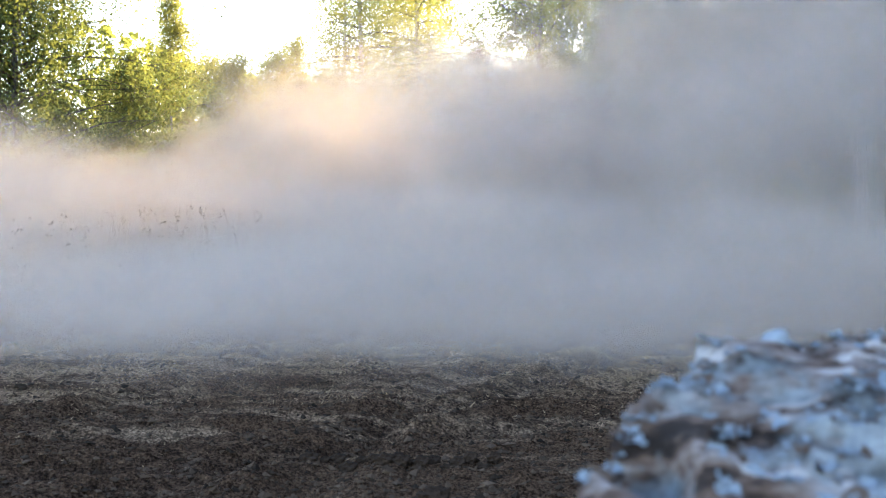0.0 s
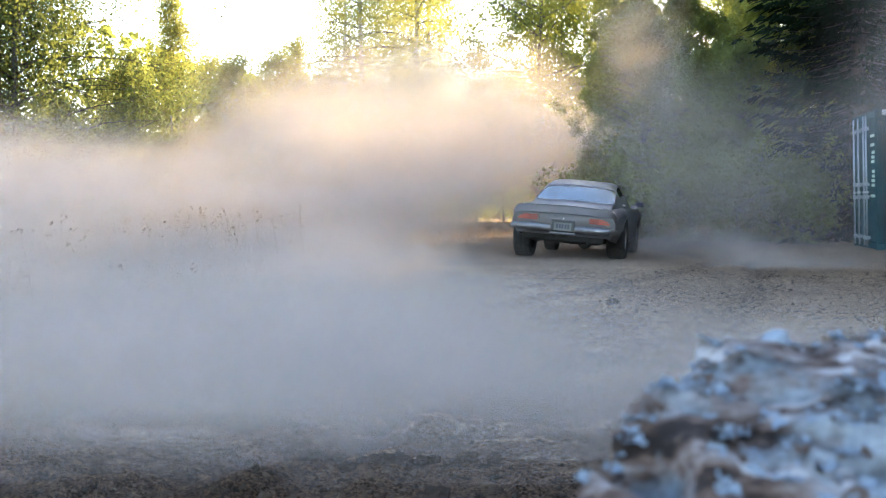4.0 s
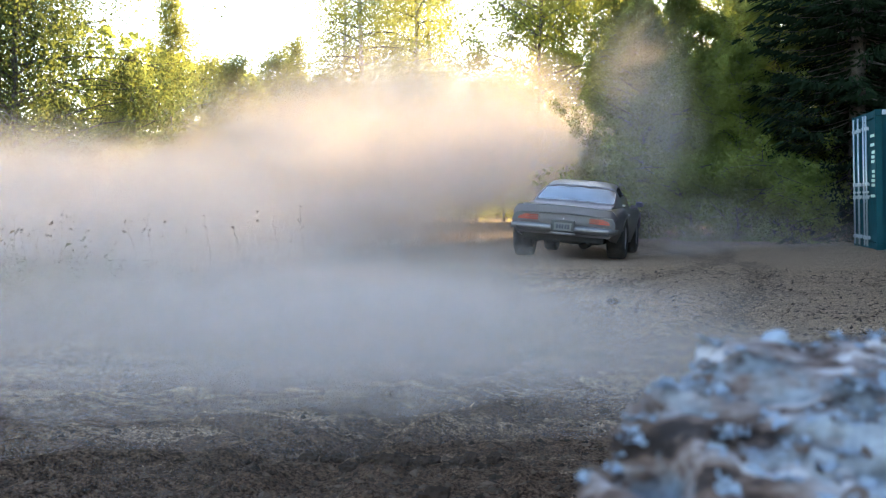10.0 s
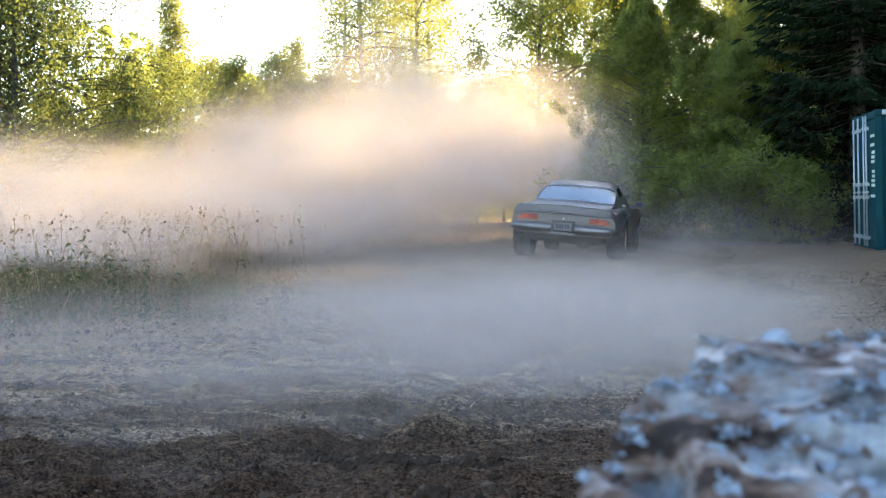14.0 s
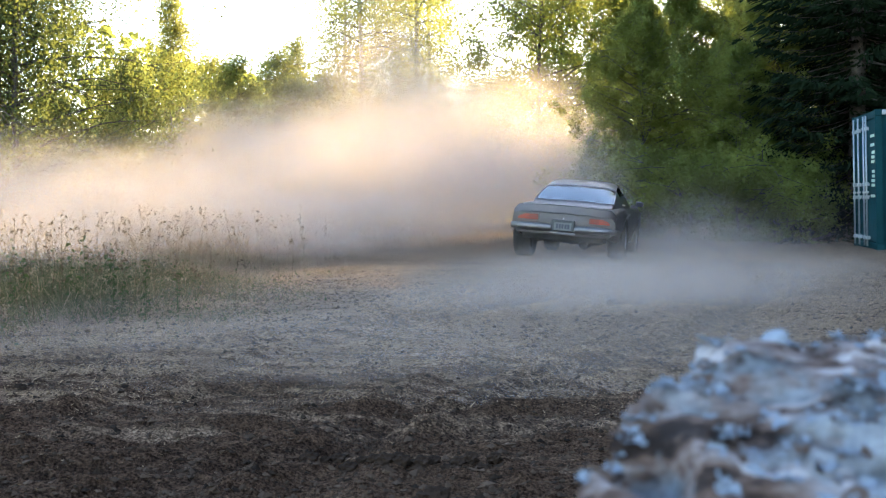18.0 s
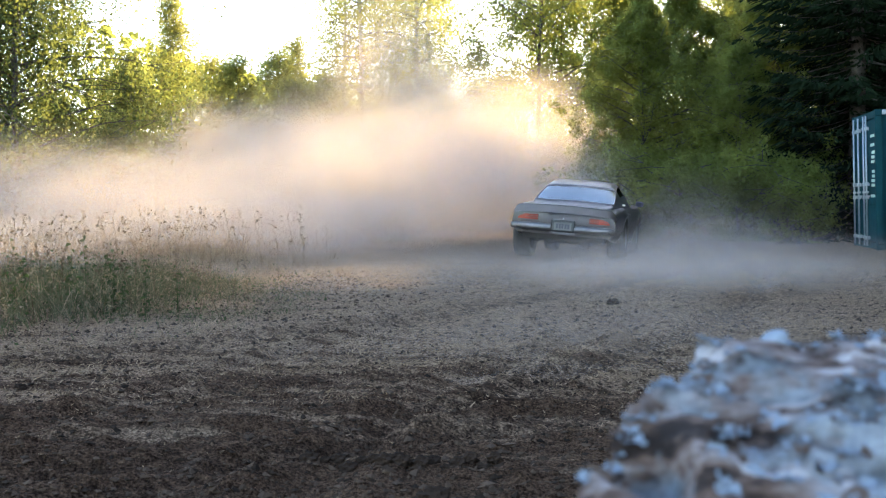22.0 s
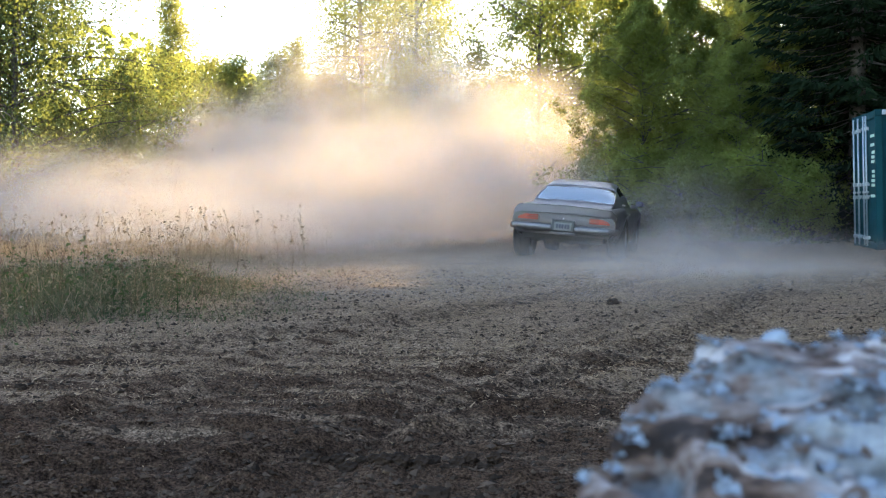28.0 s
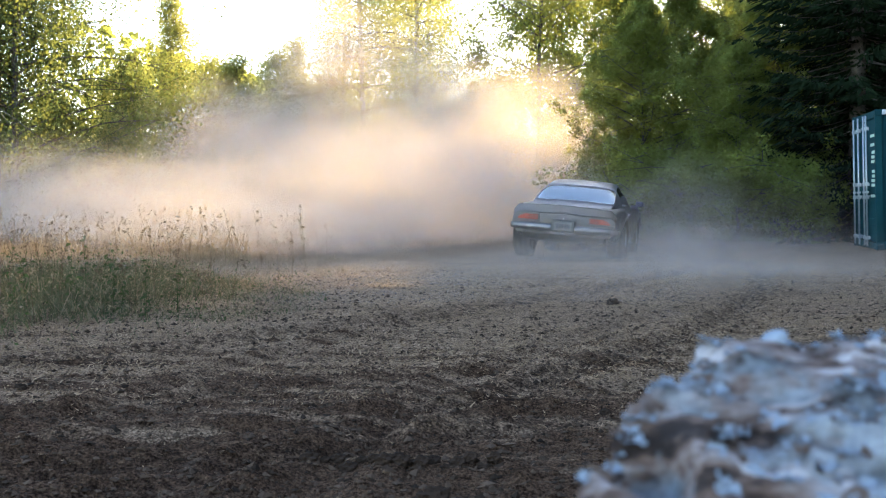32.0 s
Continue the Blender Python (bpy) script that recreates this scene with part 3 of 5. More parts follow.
def plant(tree, x, y, turn=0, size=1.0, tilt=0):
    """Moves a first tree, or sets out a copy of it, on the ground."""
    m = pose(x, y, float(ground_h(x, y)), tilt, 0, turn)
    if tree.get("planted"):
        t = copy_thing(tree, m)
    else:
        t = tree
        t["planted"] = 1
        t.matrix_basis = m
    t.scale = (size, size, size)
    return t


BIRCH_L = "birch with pale trunk and hanging yellow-green leaves, lit from behind"
birch_tall = broadleaf("birch_tree", 16, 1.7, 27000, 0.066, 0.10, 0.7, 52, 0.26, BIRCH_LEAF, BIRCH_BARK, 0.15, BIRCH_L, 0.25)
birch_slim = broadleaf("birch_tree", 9, 1.3, 20000, 0.066, 0.10, 0.4, 34, 0.20, BIRCH_LEAF, BIRCH_BARK, 0.07, BIRCH_L, 0.3)
birch_wide = broadleaf("birch_tree", 13, 3.3, 96000, 0.060, 0.06, 0.8, 84, 0.22, BIRCH_SHADED, BARK, 0.13, "spreading birch with dark trunk and hanging leaves, lit from behind", 0.6)
tree_dense = broadleaf("deciduous_tree", 11, 2.7, 90000, 0.07, 0.03, 0.2, 90, 0.15, BROAD_LEAF, BARK, 0.14, "dense green broad-leaved tree at the edge of the wood", 0.6)
tree_tall = broadleaf("deciduous_tree", 15, 3.2, 56000, 0.07, 0.06, 0.2, 64, 0.26, BROAD_LEAF, BARK, 0.12, "tall broad-leaved tree with gaps of sky in its crown", 0.35)
tree_low = broadleaf("deciduous_tree", 6.5, 1.6, 14000, 0.07, 0.04, 0.15, 38, 0.22, BIRCH_LEAF, BARK, 0.07, "young yellow-green tree at the far side of the field", 0.5)
bush = broadleaf("bush", 2.3, 1.5, 13000, 0.066, 0.02, 0.1, 30, 0.12, BROAD_LEAF, BARK, 0.03, "low green bush at the foot of the trees", 0.8)
shade_tree_high = broadleaf("deciduous_tree", 23, 4.2, 8500, 0.13, 0.62, 0.1, 40, 0.5, BROAD_LEAF, BARK, 0.2, "very tall tree with a bare trunk and a high crown, added to block the sun", 0.5)
shade_tree = broadleaf("deciduous_tree", 20, 3.4, 20000, 0.13, 0.10, 0.2, 44, 0.36, BROAD_LEAF, BARK, 0.2, "tall tree added behind the clearing to block the sun", 0.4)
spruce = conifer("spruce_tree", 17, 3.1, "tall dark spruce with drooping branches")

# the last six spruces stand out of view, added to shade the right side
for x, y, a, s in ((9.6, 28.3, 0, 1.05), (11.0, 30.4, 150, 0.95), (12.4, 29.5, 80, 1.35), (15.0, 27.5, 200, 1.35), (18, 30, 30, 1.3), (13.5, 33, 10, 1.4), (17, 37, 120, 1.4), (15.0, 39, 70, 1.4), (12.5, 18.0, 60, 1.1), (11.6, 12.6, 250, 1.1), (16.5, 15.0, 170, 1.3), (10.5, 7.0, 40, 1.1), (13.0, 2.0, 200, 1.2), (11.0, -4.0, 300, 1.1)):
    plant(spruce, x, y, a, s)
# green edge of the wood beside the spruces
for x, y, a, s in ((5.0, 30.6, 0, 0.54), (6.6, 33.6, 130, 0.62), (8.2, 34.0, 300, 0.62), (7.0, 28.8, 40, 0.42), (8.4, 30.6, 200, 0.62), (7.6, 52.0, 80, 0.9)):
    plant(tree_dense, x, y, a, s)
for x, y, a, s in ((3.6, 46, 0, 1.0), (4.9, 51, 100, 0.95), (6.8, 54, 220, 1.0)):
    plant(tree_tall, x, y, a, s)
# tall trees added between the clearing and the sun, to block its light in part
for x, y, a, s in ((14.0, 60, 150, 0.74), (27, 60, 320, 1.0), (31, 66, 90, 1.0), (35, 60, 170, 1.0), (23, 66, 200, 1.05)):
    plant(shade_tree, x, y, a, s)
# high crowns added above the view, so that low light passes beneath them
for x, y, a, s in ((14.2, 48, 70, 1.0), (24, 50, 140, 0.95), (21, 48, 210, 1.0), (20, 44, 30, 1.0), (17.3, 60, 320, 1.2), (20.5, 61, 200, 1.2), (23.7, 66, 40, 1.35)):
    plant(shade_tree_high, x, y, a, s)
for x, y, a, s in ((-3.1, 48, 0, 1.0), (-4.3, 52, 220, 1.0), (-1.1, 50, 120, 1.0), (-0.5, 54, 30, 1.0), (-18, 44, 40, 1.0), (-2.2, 57, 300, 0.95)):
    plant(birch_tall, x, y, a, s)
for x, y, a, s in ((-11.6, 33, 0, 1.0), (-14.2, 36, 100, 1.05), (-16.5, 33, 200, 1.0)):
    plant(birch_wide, x, y, a, s)
for x, y, a, s in ((-10.2, 46, 0, 1.0), (-9.3, 37, 60, 0.62), (-6.2, 53, 130, 0.9), (7.9, 33.0, 200, 0.72)):
    plant(birch_slim, x, y, a, s)
for x, y, a, s in ((-9.4, 50, 0, 1.05), (-8.0, 47, 90, 1.0), (-7.0, 51, 160, 1.1), (-5.6, 46, 230, 0.85), (1.5, 54, 300, 0.95), (0.7, 50, 20, 0.75), (-12.5, 46, 80, 0.9), (-9.4, 42, 140, 0.5), (-4.6, 48, 10, 0.9), (-13.5, 42, 200, 0.7), (-11.0, 41, 260, 0.6), (2.6, 52, 320, 0.95)):
    plant(tree_low, x, y, a, s)
for x, y, a, s in ((5.6, 27.6, 0, 0.8), (6.5, 26.8, 70, 0.8), (4.9, 28.8, 140, 0.9), (7.6, 26.8, 200, 0.75), (-6.5, 45, 40, 1.0), (-3.4, 45, 90, 1.0), (-10.2, 39, 150, 1.0)):
    plant(bush, x, y, a, s)

# a belt of wood far behind
n = 60000
fx, fy = rng.uniform(-70, 75, n), rng.uniform(66, 84, n)
fz = rng.random(n) * (5.5 + 4.5 * (vnoise(fx * 0.16, fy * 0.02) - 0.4) * 2)
V, Q = leaf_faces(np.stack([fx, fy, fz.clip(0.1)], -1), np.full(n, 0.42))
tagged(part("far_wood", raw_mesh("far_wood", V, Q), BROAD_LEAF), "distant belt of green wood behind the field", "wood", kind="stuff")

# ======== container ========
def container():
    root = new("shipping_container")
    W, H, L = 2.44, 2.59, 6.06
    for name, a in (("corner_post", (0, 0.12, 0, 0.12)), ("corner_post", (0, 0.12, W - 0.12, W)), ("corner_post", (L - 0.12, L, 0, 0.12)), ("corner_post", (L - 0.12, L, W - 0.12, W))):
        part(name, box_mesh(name, a[0], a[1], a[2], a[3], 0.12, H - 0.12, 0.01), TEAL, root)
        for z in (0, H - 0.118):
            part("corner_casting", box_mesh("corner_casting", a[0] - 0.004, a[1] + 0.004, a[2] - 0.004, a[3] + 0.004, z, z + 0.118, 0.012), TEAL, root)
    for y in (0.0, W - 0.08):
        part("top_rail", box_mesh("top_rail", 0.12, L - 0.12, y, y + 0.08, H - 0.1, H - 0.01, 0.008), GALV if y == 0 else TEAL, root)
        part("bottom_rail", box_mesh("bottom_rail", 0.12, L - 0.12, y, y + 0.08, 0.02, 0.17, 0.008), TEAL, root)
    part("door_header", box_mesh("door_header", 0.01, 0.1, 0.12, W - 0.12, H - 0.14, H - 0.01, 0.006), TEAL, root)
    part("door_sill", box_mesh("door_sill", 0.01, 0.1, 0.12, W - 0.12, 0.02, 0.14, 0.006), TEAL, root)
    # corrugated walls
    def corrugated(x0, x1, amp):
        m = int((x1 - x0) / 0.07)
        X = np.linspace(x0, x1, m)
        Y = amp * np.clip(np.sin(np.arange(m) * np.pi / 2 + 0.7) * 1.6, -1, 1)
        return X, Y
    X, Y = corrugated(0.12, L - 0.12, 0.018)
    for y in (0.05, W - 0.05):
        V = np.concatenate([np.column_stack([X, y + Y, np.full(len(X), z)]) for z in (0.17, H - 0.1)])
        part("side_wall", raw_mesh("side_wall", V, grid_quads(2, len(X))), TEAL, root)
    part("back_wall", box_mesh("back_wall", L - 0.06, L - 0.03, 0.12, W - 0.12, 0.1, H - 0.1), TEAL, root)
    part("roof", box_mesh("roof", 0.1, L - 0.1, 0.08, W - 0.08, H - 0.05, H - 0.015, 0.004), TEAL, root)
    part("floor_deck", box_mesh("floor_deck", 0.1, L - 0.1, 0.08, W - 0.08, 0.1, 0.16), UNDER, root)
    for k, y0 in enumerate((0.125, W / 2 + 0.004)):
        y1 = y0 + W / 2 - 0.13
        door = part("door", box_mesh("door", 0.035, 0.085, y0, y1, 0.15, H - 0.15, 0.006), TEAL, root)
        # pressed ribs across the door
        for z in (0.45, 0.85, 1.25, 1.65, 2.05):
            part("rib", box_mesh("rib", 0.022, 0.034, y0 + 0.08, y1 - 0.08, z, z + 0.13, 0.006), TEAL, door)
        for y in ((y0 + 0.72, y1 - 0.10) if k == 0 else (y0 + 0.46, y1 - 0.14)):
            part("lock_bar", tubes_mesh("lock_bar", [tube("b", [(-0.02, y, 0.06), (-0.02, y, H - 0.06)], [0.017, 0.017], 10)]), GALV, door, "galvanised steel locking bar")
            for z in (0.18, 0.95, 1.2, 2.25):
                part("bar_bracket", box_mesh("bar_bracket", -0.045, 0.034, y - 0.035, y + 0.035, z, z + 0.07, 0.006), GALV, door)
            part("bar_handle", box_mesh("bar_handle", -0.05, -0.03, y - 0.30, y + 0.02, 1.06, 1.10, 0.006), GALV, door)
        for z in (0.3, 0.9, 1.6, 2.3):
            yy = y0 if k == 0 else y1 - 0.06
            part("hinge", box_mesh("hinge", 0.012, 0.033, yy, yy + 0.06, z, z + 0.14, 0.004), TEAL, door)
        if k == 0:
            rr = np.random.default_rng(5)
            for z, rows in ((2.10, 1), (1.93, 1), (1.62, 3), (1.18, 4), (0.98, 1)):
                for r in range(rows):
                    part("marking", box_mesh("marking", 0.0185, 0.0215, y0 + 0.06, y0 + 0.36 + 0.16 * rr.random(), z + r * 0.085, z + r * 0.085 + 0.055), MARK, door, "pale lettering too small to read")
            part("sticker", box_mesh("sticker", 0.0285, 0.0335, y0 + 0.03, y0 + 0.1, 0.2, 0.27), WHITE, door, "white sticker")
    for y in (W * 0.5 - 0.004, W * 0.5 + 0.0):
        part("door_seal", box_mesh("door_seal", 0.03, 0.05, y, y + 0.006, 0.15, H - 0.15), RUBBER, root)
    return tagged(root, "teal steel shipping container with galvanised door bars", "container")


box_ob = container()
box_ob.matrix_basis = Matrix.Translation((7.96, 22.3, 0.0)) @ pose(0, 0, 0, 0, 0, -9.2) @ pose(0, 0, 0, 0, -1.6, 0)

# ======== car ========
def smooth_interp(y, ys, zs):
    """A smooth curve through stations."""
    t = np.interp(y, ys, np.arange(len(ys)))
    i = np.clip(np.floor(t).astype(int), 0, len(ys) - 2)
    f = t - i
    z = np.asarray(zs, float)
    p0, p1, p2, p3 = z[np.maximum(i - 1, 0)], z[i], z[i + 1], z[np.minimum(i + 2, len(z) - 1)]
    return 0.5 * (2 * p1 + (p2 - p0) * f + (2 * p0 - 5 * p1 + 4 * p2 - p3) * f ** 2 + (3 * p1 - p0 - 3 * p2 + p3) * f ** 3)


def car():
    root = new("car")
    lean = pose(0, 0, 0.0, 0, 3.4, 0)
    AX = (1.14, 3.88)
    def add(name, me, mat, parent=root, label=""):
        return part(name, me, mat, parent, label, lean if parent is root else None)
    # lower body, lofted along its length
    ys = np.unique(np.concatenate([np.linspace(0.0, 4.86, 70), np.linspace(AX[0] - 0.42, AX[0] + 0.42, 17), np.linspace(AX[1] - 0.42, AX[1] + 0.42, 17)]))
    st = [0.0, 0.25, 0.7, 1.14, 1.8, 2.5, 3.2, 3.88, 4.4, 4.75, 4.86]
    half = smooth_interp(ys, st, [0.885, 0.905, 0.935, 0.965, 0.90, 0.885, 0.90, 0.92, 0.89, 0.80, 0.70])
    deck = smooth_interp(ys, st, [0.745, 0.785, 0.85, 0.895, 0.91, 0.92, 0.92, 0.90, 0.86, 0.78, 0.68])
    belt = smooth_interp(ys, st, [0.70, 0.735, 0.80, 0.85, 0.85, 0.84, 0.85, 0.85, 0.80, 0.72, 0.62])
    low = smooth_interp(ys, st, [0.38, 0.34, 0.30, 0.24, 0.22, 0.22, 0.22, 0.24, 0.26, 0.30, 0.36])
    for a in AX:
        inside = np.abs(ys - a) < 0.385
        low = np.where(inside, np.maximum(low, 0.35 + np.sqrt(np.maximum(0, 0.385 ** 2 - (ys - a) ** 2))), low)
    rows = []
    for k, y in enumerate(ys):
        w, d, b, lo = half[k], deck[k], belt[k], low[k]
        mid = max(lo + 0.02, 0.52)
        prof = [(0, d + 0.015), (0.35 * w, d + 0.012), (0.68 * w, d), (0.86 * w, d - 0.012), (0.945 * w, b + 0.015), (0.975 * w, b - 0.04), (w, (b + mid) / 2), (0.995 * w, mid), (0.95 * w, (lo + mid) / 2 if mid - lo > 0.05 else mid - 0.01), (0.90 * w, lo), (0.86 * w, lo)]
        rows.append([(x, y, z) for x, z in prof] )
    R = np.array(rows)
    L = R[:, ::-1].copy()
    L[:, :, 0] *= -1
    full = np.concatenate([L[:, :-1], R], 1)
    nv = full.shape[1]
    V = full.reshape(-1, 3)
    q = grid_quads(len(ys), nv)
    add("body", raw_mesh("body", V, q, smooth=True), PAINT)
    # rear panel closes the tail, nose panel the front
    def cap(name, ring, mat, push):
        c = ring.mean(0) + np.array([0, push, 0])
        V = np.concatenate([ring, [c]])
        k = np.arange(len(ring))
        return add(name, raw_mesh(name, V, None, np.stack([k, (k + 1) % len(ring), np.full(len(ring), len(ring))], -1)), mat)
    cap("rear_panel", full[0], PAINT, -0.015)
    cap("nose_panel", full[-1], PAINT, 0.03)
    add("valance", box_mesh("valance", -0.70, 0.70, 0.03, 0.10, 0.28, 0.42, 0.02), UNDER)
    # underbody
    add("floor_pan", box_mesh("floor_pan", -0.60, 0.60, 0.35, 4.6, 0.24, 0.44, 0.03), UNDER)
    add("fuel_tank", box_mesh("fuel_tank", -0.34, 0.30, 0.18, 0.72, 0.24, 0.46, 0.06), UNDER)
    add("axle", tubes_mesh("axle", [tube("a", [(-0.66, 1.14, 0.34), (0.66, 1.14, 0.34)], [0.05, 0.05], 10)]), UNDER)
    bm = bmesh.new()
    bmesh.ops.create_icosphere(bm, subdivisions=2, radius=0.15)
    bmesh.ops.translate(bm, verts=bm.verts, vec=(0, 1.14, 0.33))
    add("differential", from_bm(bm, "differential", True), UNDER)
    for sx in (-1, 1):
        add("muffler", tubes_mesh("muffler", [tube("m", [(sx * 0.30 + 0.02, 0.42, 0.25), (sx * 0.30 + 0.02, 0.44, 0.25), (sx * 0.30 + 0.02, 0.95, 0.27), (sx * 0.3 + 0.02, 0.97, 0.27)], [0.06, 0.1, 0.1, 0.05], 12)]), UNDER)
        add("tailpipe", tubes_mesh("tailpipe", [tube("p", [(sx * 0.44, 0.04, 0.27), (sx * 0.42, 0.3, 0.28), (sx * 0.36, 0.6, 0.28)], [0.034, 0.034, 0.034], 12)]), UNDER, label="dark exhaust tailpipe")
    # greenhouse, lofted from tail to windscreen
    gy_ = np.linspace(0.86, 3.30, 34)
    gs = [0.86, 1.1, 1.4, 1.72, 2.1, 2.5, 2.8, 3.05, 3.30]
    top = smooth_interp(gy_, gs, [0.885, 0.975, 1.115, 1.24, 1.335, 1.345, 1.26, 1.10, 0.93])
    hw = smooth_interp(gy_, gs, [0.70, 0.695, 0.665, 0.63, 0.60, 0.585, 0.60, 0.645, 0.68])
    bw = smooth_interp(gy_, gs, [0.70, 0.76, 0.79, 0.80, 0.81, 0.81, 0.81, 0.80, 0.78])
    bz = np.full(len(gy_), 0.90)
    rows = []
    for k, y in enumerate(gy_):
        t, h, b, z0 = top[k], hw[k], bw[k], bz[k]
        z0 = min(z0, t - 0.01)
        rows.append([(0, y, t), (0.4 * h, y, t - 0.004), (0.78 * h, y, t - 0.014), (0.95 * h, y, t - 0.034 * min(1, (t - z0) * 5)), (h + 0.02 * min(1, (t - z0) * 5), y, t - 0.075 * min(1, (t - z0) * 3)), (h * 0.45 + b * 0.55, y, (t + z0) / 2 - 0.01), (b, y, z0 - 0.03)])
    R = np.array(rows)
    L = R[:, ::-1].copy()
    L[:, :, 0] *= -1
    G = np.concatenate([L[:, :-1], R], 1)
    nv = G.shape[1]
    q = grid_quads(len(gy_), nv)
    ri, ci = np.divmod(np.arange(len(q)), nv - 1)
    yc = gy_[ri]
    rear = (yc > 1.06) & (yc < 1.66) & (ci >= 2) & (ci <= nv - 4)
    front = (yc > 2.58) & (yc < 3.2) & (ci >= 2) & (ci <= nv - 4)
    side = ((ci == 1) | (ci == nv - 3)) & (yc > 1.75) & (yc < 2.82)
    hole = rear | front | side
    GV = G.reshape(-1, 3)
    add("roof", raw_mesh("roof", GV, q[~hole], smooth=True), PAINT)
    add("rear_window", raw_mesh("rear_window", GV + np.array([0, 0, -0.006]), q[rear], smooth=True), GLASS, label="curved rear window reflecting the sky")
    add("windscreen", raw_mesh("windscreen", GV + np.array([0, 0, -0.006]), q[front], smooth=True), GLASS)
    for s in (1, nv - 3):
        add("side_window", raw_mesh("side_window", GV * np.array([0.99, 1, 1]), q[side & (ci == s)], smooth=True), GLASS)
    # bright strip round the rear window
    i0, i1 = np.argmax(gy_ > 1.06) , np.argmax(gy_ > 1.66) + 1
    i0 = max(i0, 1)
    c0, c1 = 2, nv - 3
    loop = [G[i0, c] for c in range(c0, c1 + 1)] + [G[i, c1] for i in range(i0 + 1, i1)] + [G[i1 - 1 if i1 >= len(G) else i1, c] for c in range(c1, c0 - 1, -1)] + [G[i, c0] for i in range(i1 - 1, i0, -1)] + [G[i0, c0], G[i0, c0 + 1]]
    P = np.array(loop) + np.array([0, -0.004, 0.004])
    add("window_trim", tubes_mesh("window_trim", [tube("t", P, np.full(len(P), 0.009), 6)]), CHROME, label="bright strip round the rear window")
    # seats and parcel shelf seen through the glass
    add("parcel_shelf", box_mesh("parcel_shelf", -0.62, 0.62, 1.0, 1.7, 0.84, 0.88, 0.01), SEAT)
    for sx in (-0.36, 0.36):
        add("seat", box_mesh("seat", sx - 0.24, sx + 0.24, 2.3, 2.45, 0.5, 1.06, 0.05), SEAT)
    add("dashboard", box_mesh("dashboard", -0.7, 0.7, 2.9, 3.1, 0.7, 0.92, 0.04), SEAT)
    # ducktail spoiler that wraps the tail
    sx_ = np.linspace(-0.885, 0.885, 41)
    e = np.abs(sx_) / 0.885
    ztop = 0.885 - 0.035 * e ** 2 - 0.10 * np.clip(e - 0.9, 0, 1) * 10 * e
    zbot = 0.752 - 0.03 * e ** 2 - 0.10 * np.clip(e - 0.93, 0, 1) * 10
    yb = 0.0 + 0.10 * e ** 4
    prof = [np.column_stack([sx_, yb - 0.035, ztop - 0.010]), np.column_stack([sx_, yb - 0.027, ztop]), np.column_stack([sx_ * 0.995, yb + 0.0, ztop - 0.004]), np.column_stack([sx_ * 0.99, yb + 0.16, zbot + 0.055]), np.column_stack([sx_ * 0.985, yb + 0.24, zbot + 0.03]), np.column_stack([sx_, yb - 0.005, zbot - 0.012]), np.column_stack([sx_, yb - 0.047, zbot + 0.004])]
    S = np.stack(prof, 0)
    add("spoiler", raw_mesh("spoiler", S.transpose(1, 0, 2).reshape(-1, 3), grid_quads(len(sx_), len(prof), True)), PAINT, label="ducktail spoiler that wraps the tail")
    add("spoiler_underline", tubes_mesh("spoiler_underline", [tube("s", np.column_stack([sx_, yb - 0.049, zbot - 0.002]), np.full(41, 0.006), 6)]), PAINT_DARK, label="dark line under the spoiler")
    add("spoiler_lip", tubes_mesh("spoiler_lip", [tube("s", np.column_stack([sx_, yb - 0.030, ztop - 0.002]), np.full(41, 0.006), 6)]), PAINT_DARK, label="dark lip along the spoiler")
    # split chrome bumper with a drop for the plate
    def bumper_half(s):
        xs = np.array([0.205, 0.25, 0.4, 0.6, 0.78, 0.88, 0.925, 0.935]) * s
        yy = np.array([-0.075, -0.085, -0.085, -0.075, -0.045, 0.0, 0.08, 0.2])
        zc, hh = 0.495, np.array([0.05, 0.06, 0.062, 0.062, 0.06, 0.056, 0.05, 0.04])
        rows = []
        for x, y, h in zip(xs, yy, hh):
            rows.append([(x, y + 0.06, zc + h), (x, y + 0.012, zc + h * 0.96), (x, y, zc + h * 0.6), (x, y - 0.012, zc), (x, y, zc - h * 0.6), (x, y + 0.012, zc - h * 0.96), (x, y + 0.06, zc - h)])
        B = np.array(rows)
        return raw_mesh("bumper", B.reshape(-1, 3), grid_quads(len(B), 7, True), smooth=True)
    for s in (-1, 1):
        add("bumper", bumper_half(s), BUMPER, label="dull chrome bumper half")
        add("bumper_support", box_mesh("bumper_support", min(s * 0.3, s * 0.8), max(s * 0.3, s * 0.8), -0.05, 0.03, 0.42, 0.53, 0.01), PAINT_DARK)
    add("plate_recess", box_mesh("plate_recess", -0.20, 0.20, -0.06, 0.0, 0.44, 0.635, 0.012), PAINT_DARK)
    add("bumper_drop", box_mesh("bumper_drop", -0.22, 0.22, -0.075, -0.02, 0.395, 0.428, 0.01), BUMPER)
    plate = add("licence_plate", box_mesh("licence_plate", -0.15, 0.15, -0.07, -0.064, 0.46, 0.595, 0.002), PLATE, label="grey plate with unreadable characters")
    for x, z, w in ((-0.11, 0.495, 0.035), (-0.065, 0.495, 0.035), (-0.02, 0.495, 0.035), (0.035, 0.495, 0.035), (0.08, 0.495, 0.035)):
        part("character_bar", box_mesh("character_bar", x, x + w, -0.074, -0.071, z, z + 0.075), INK, plate)
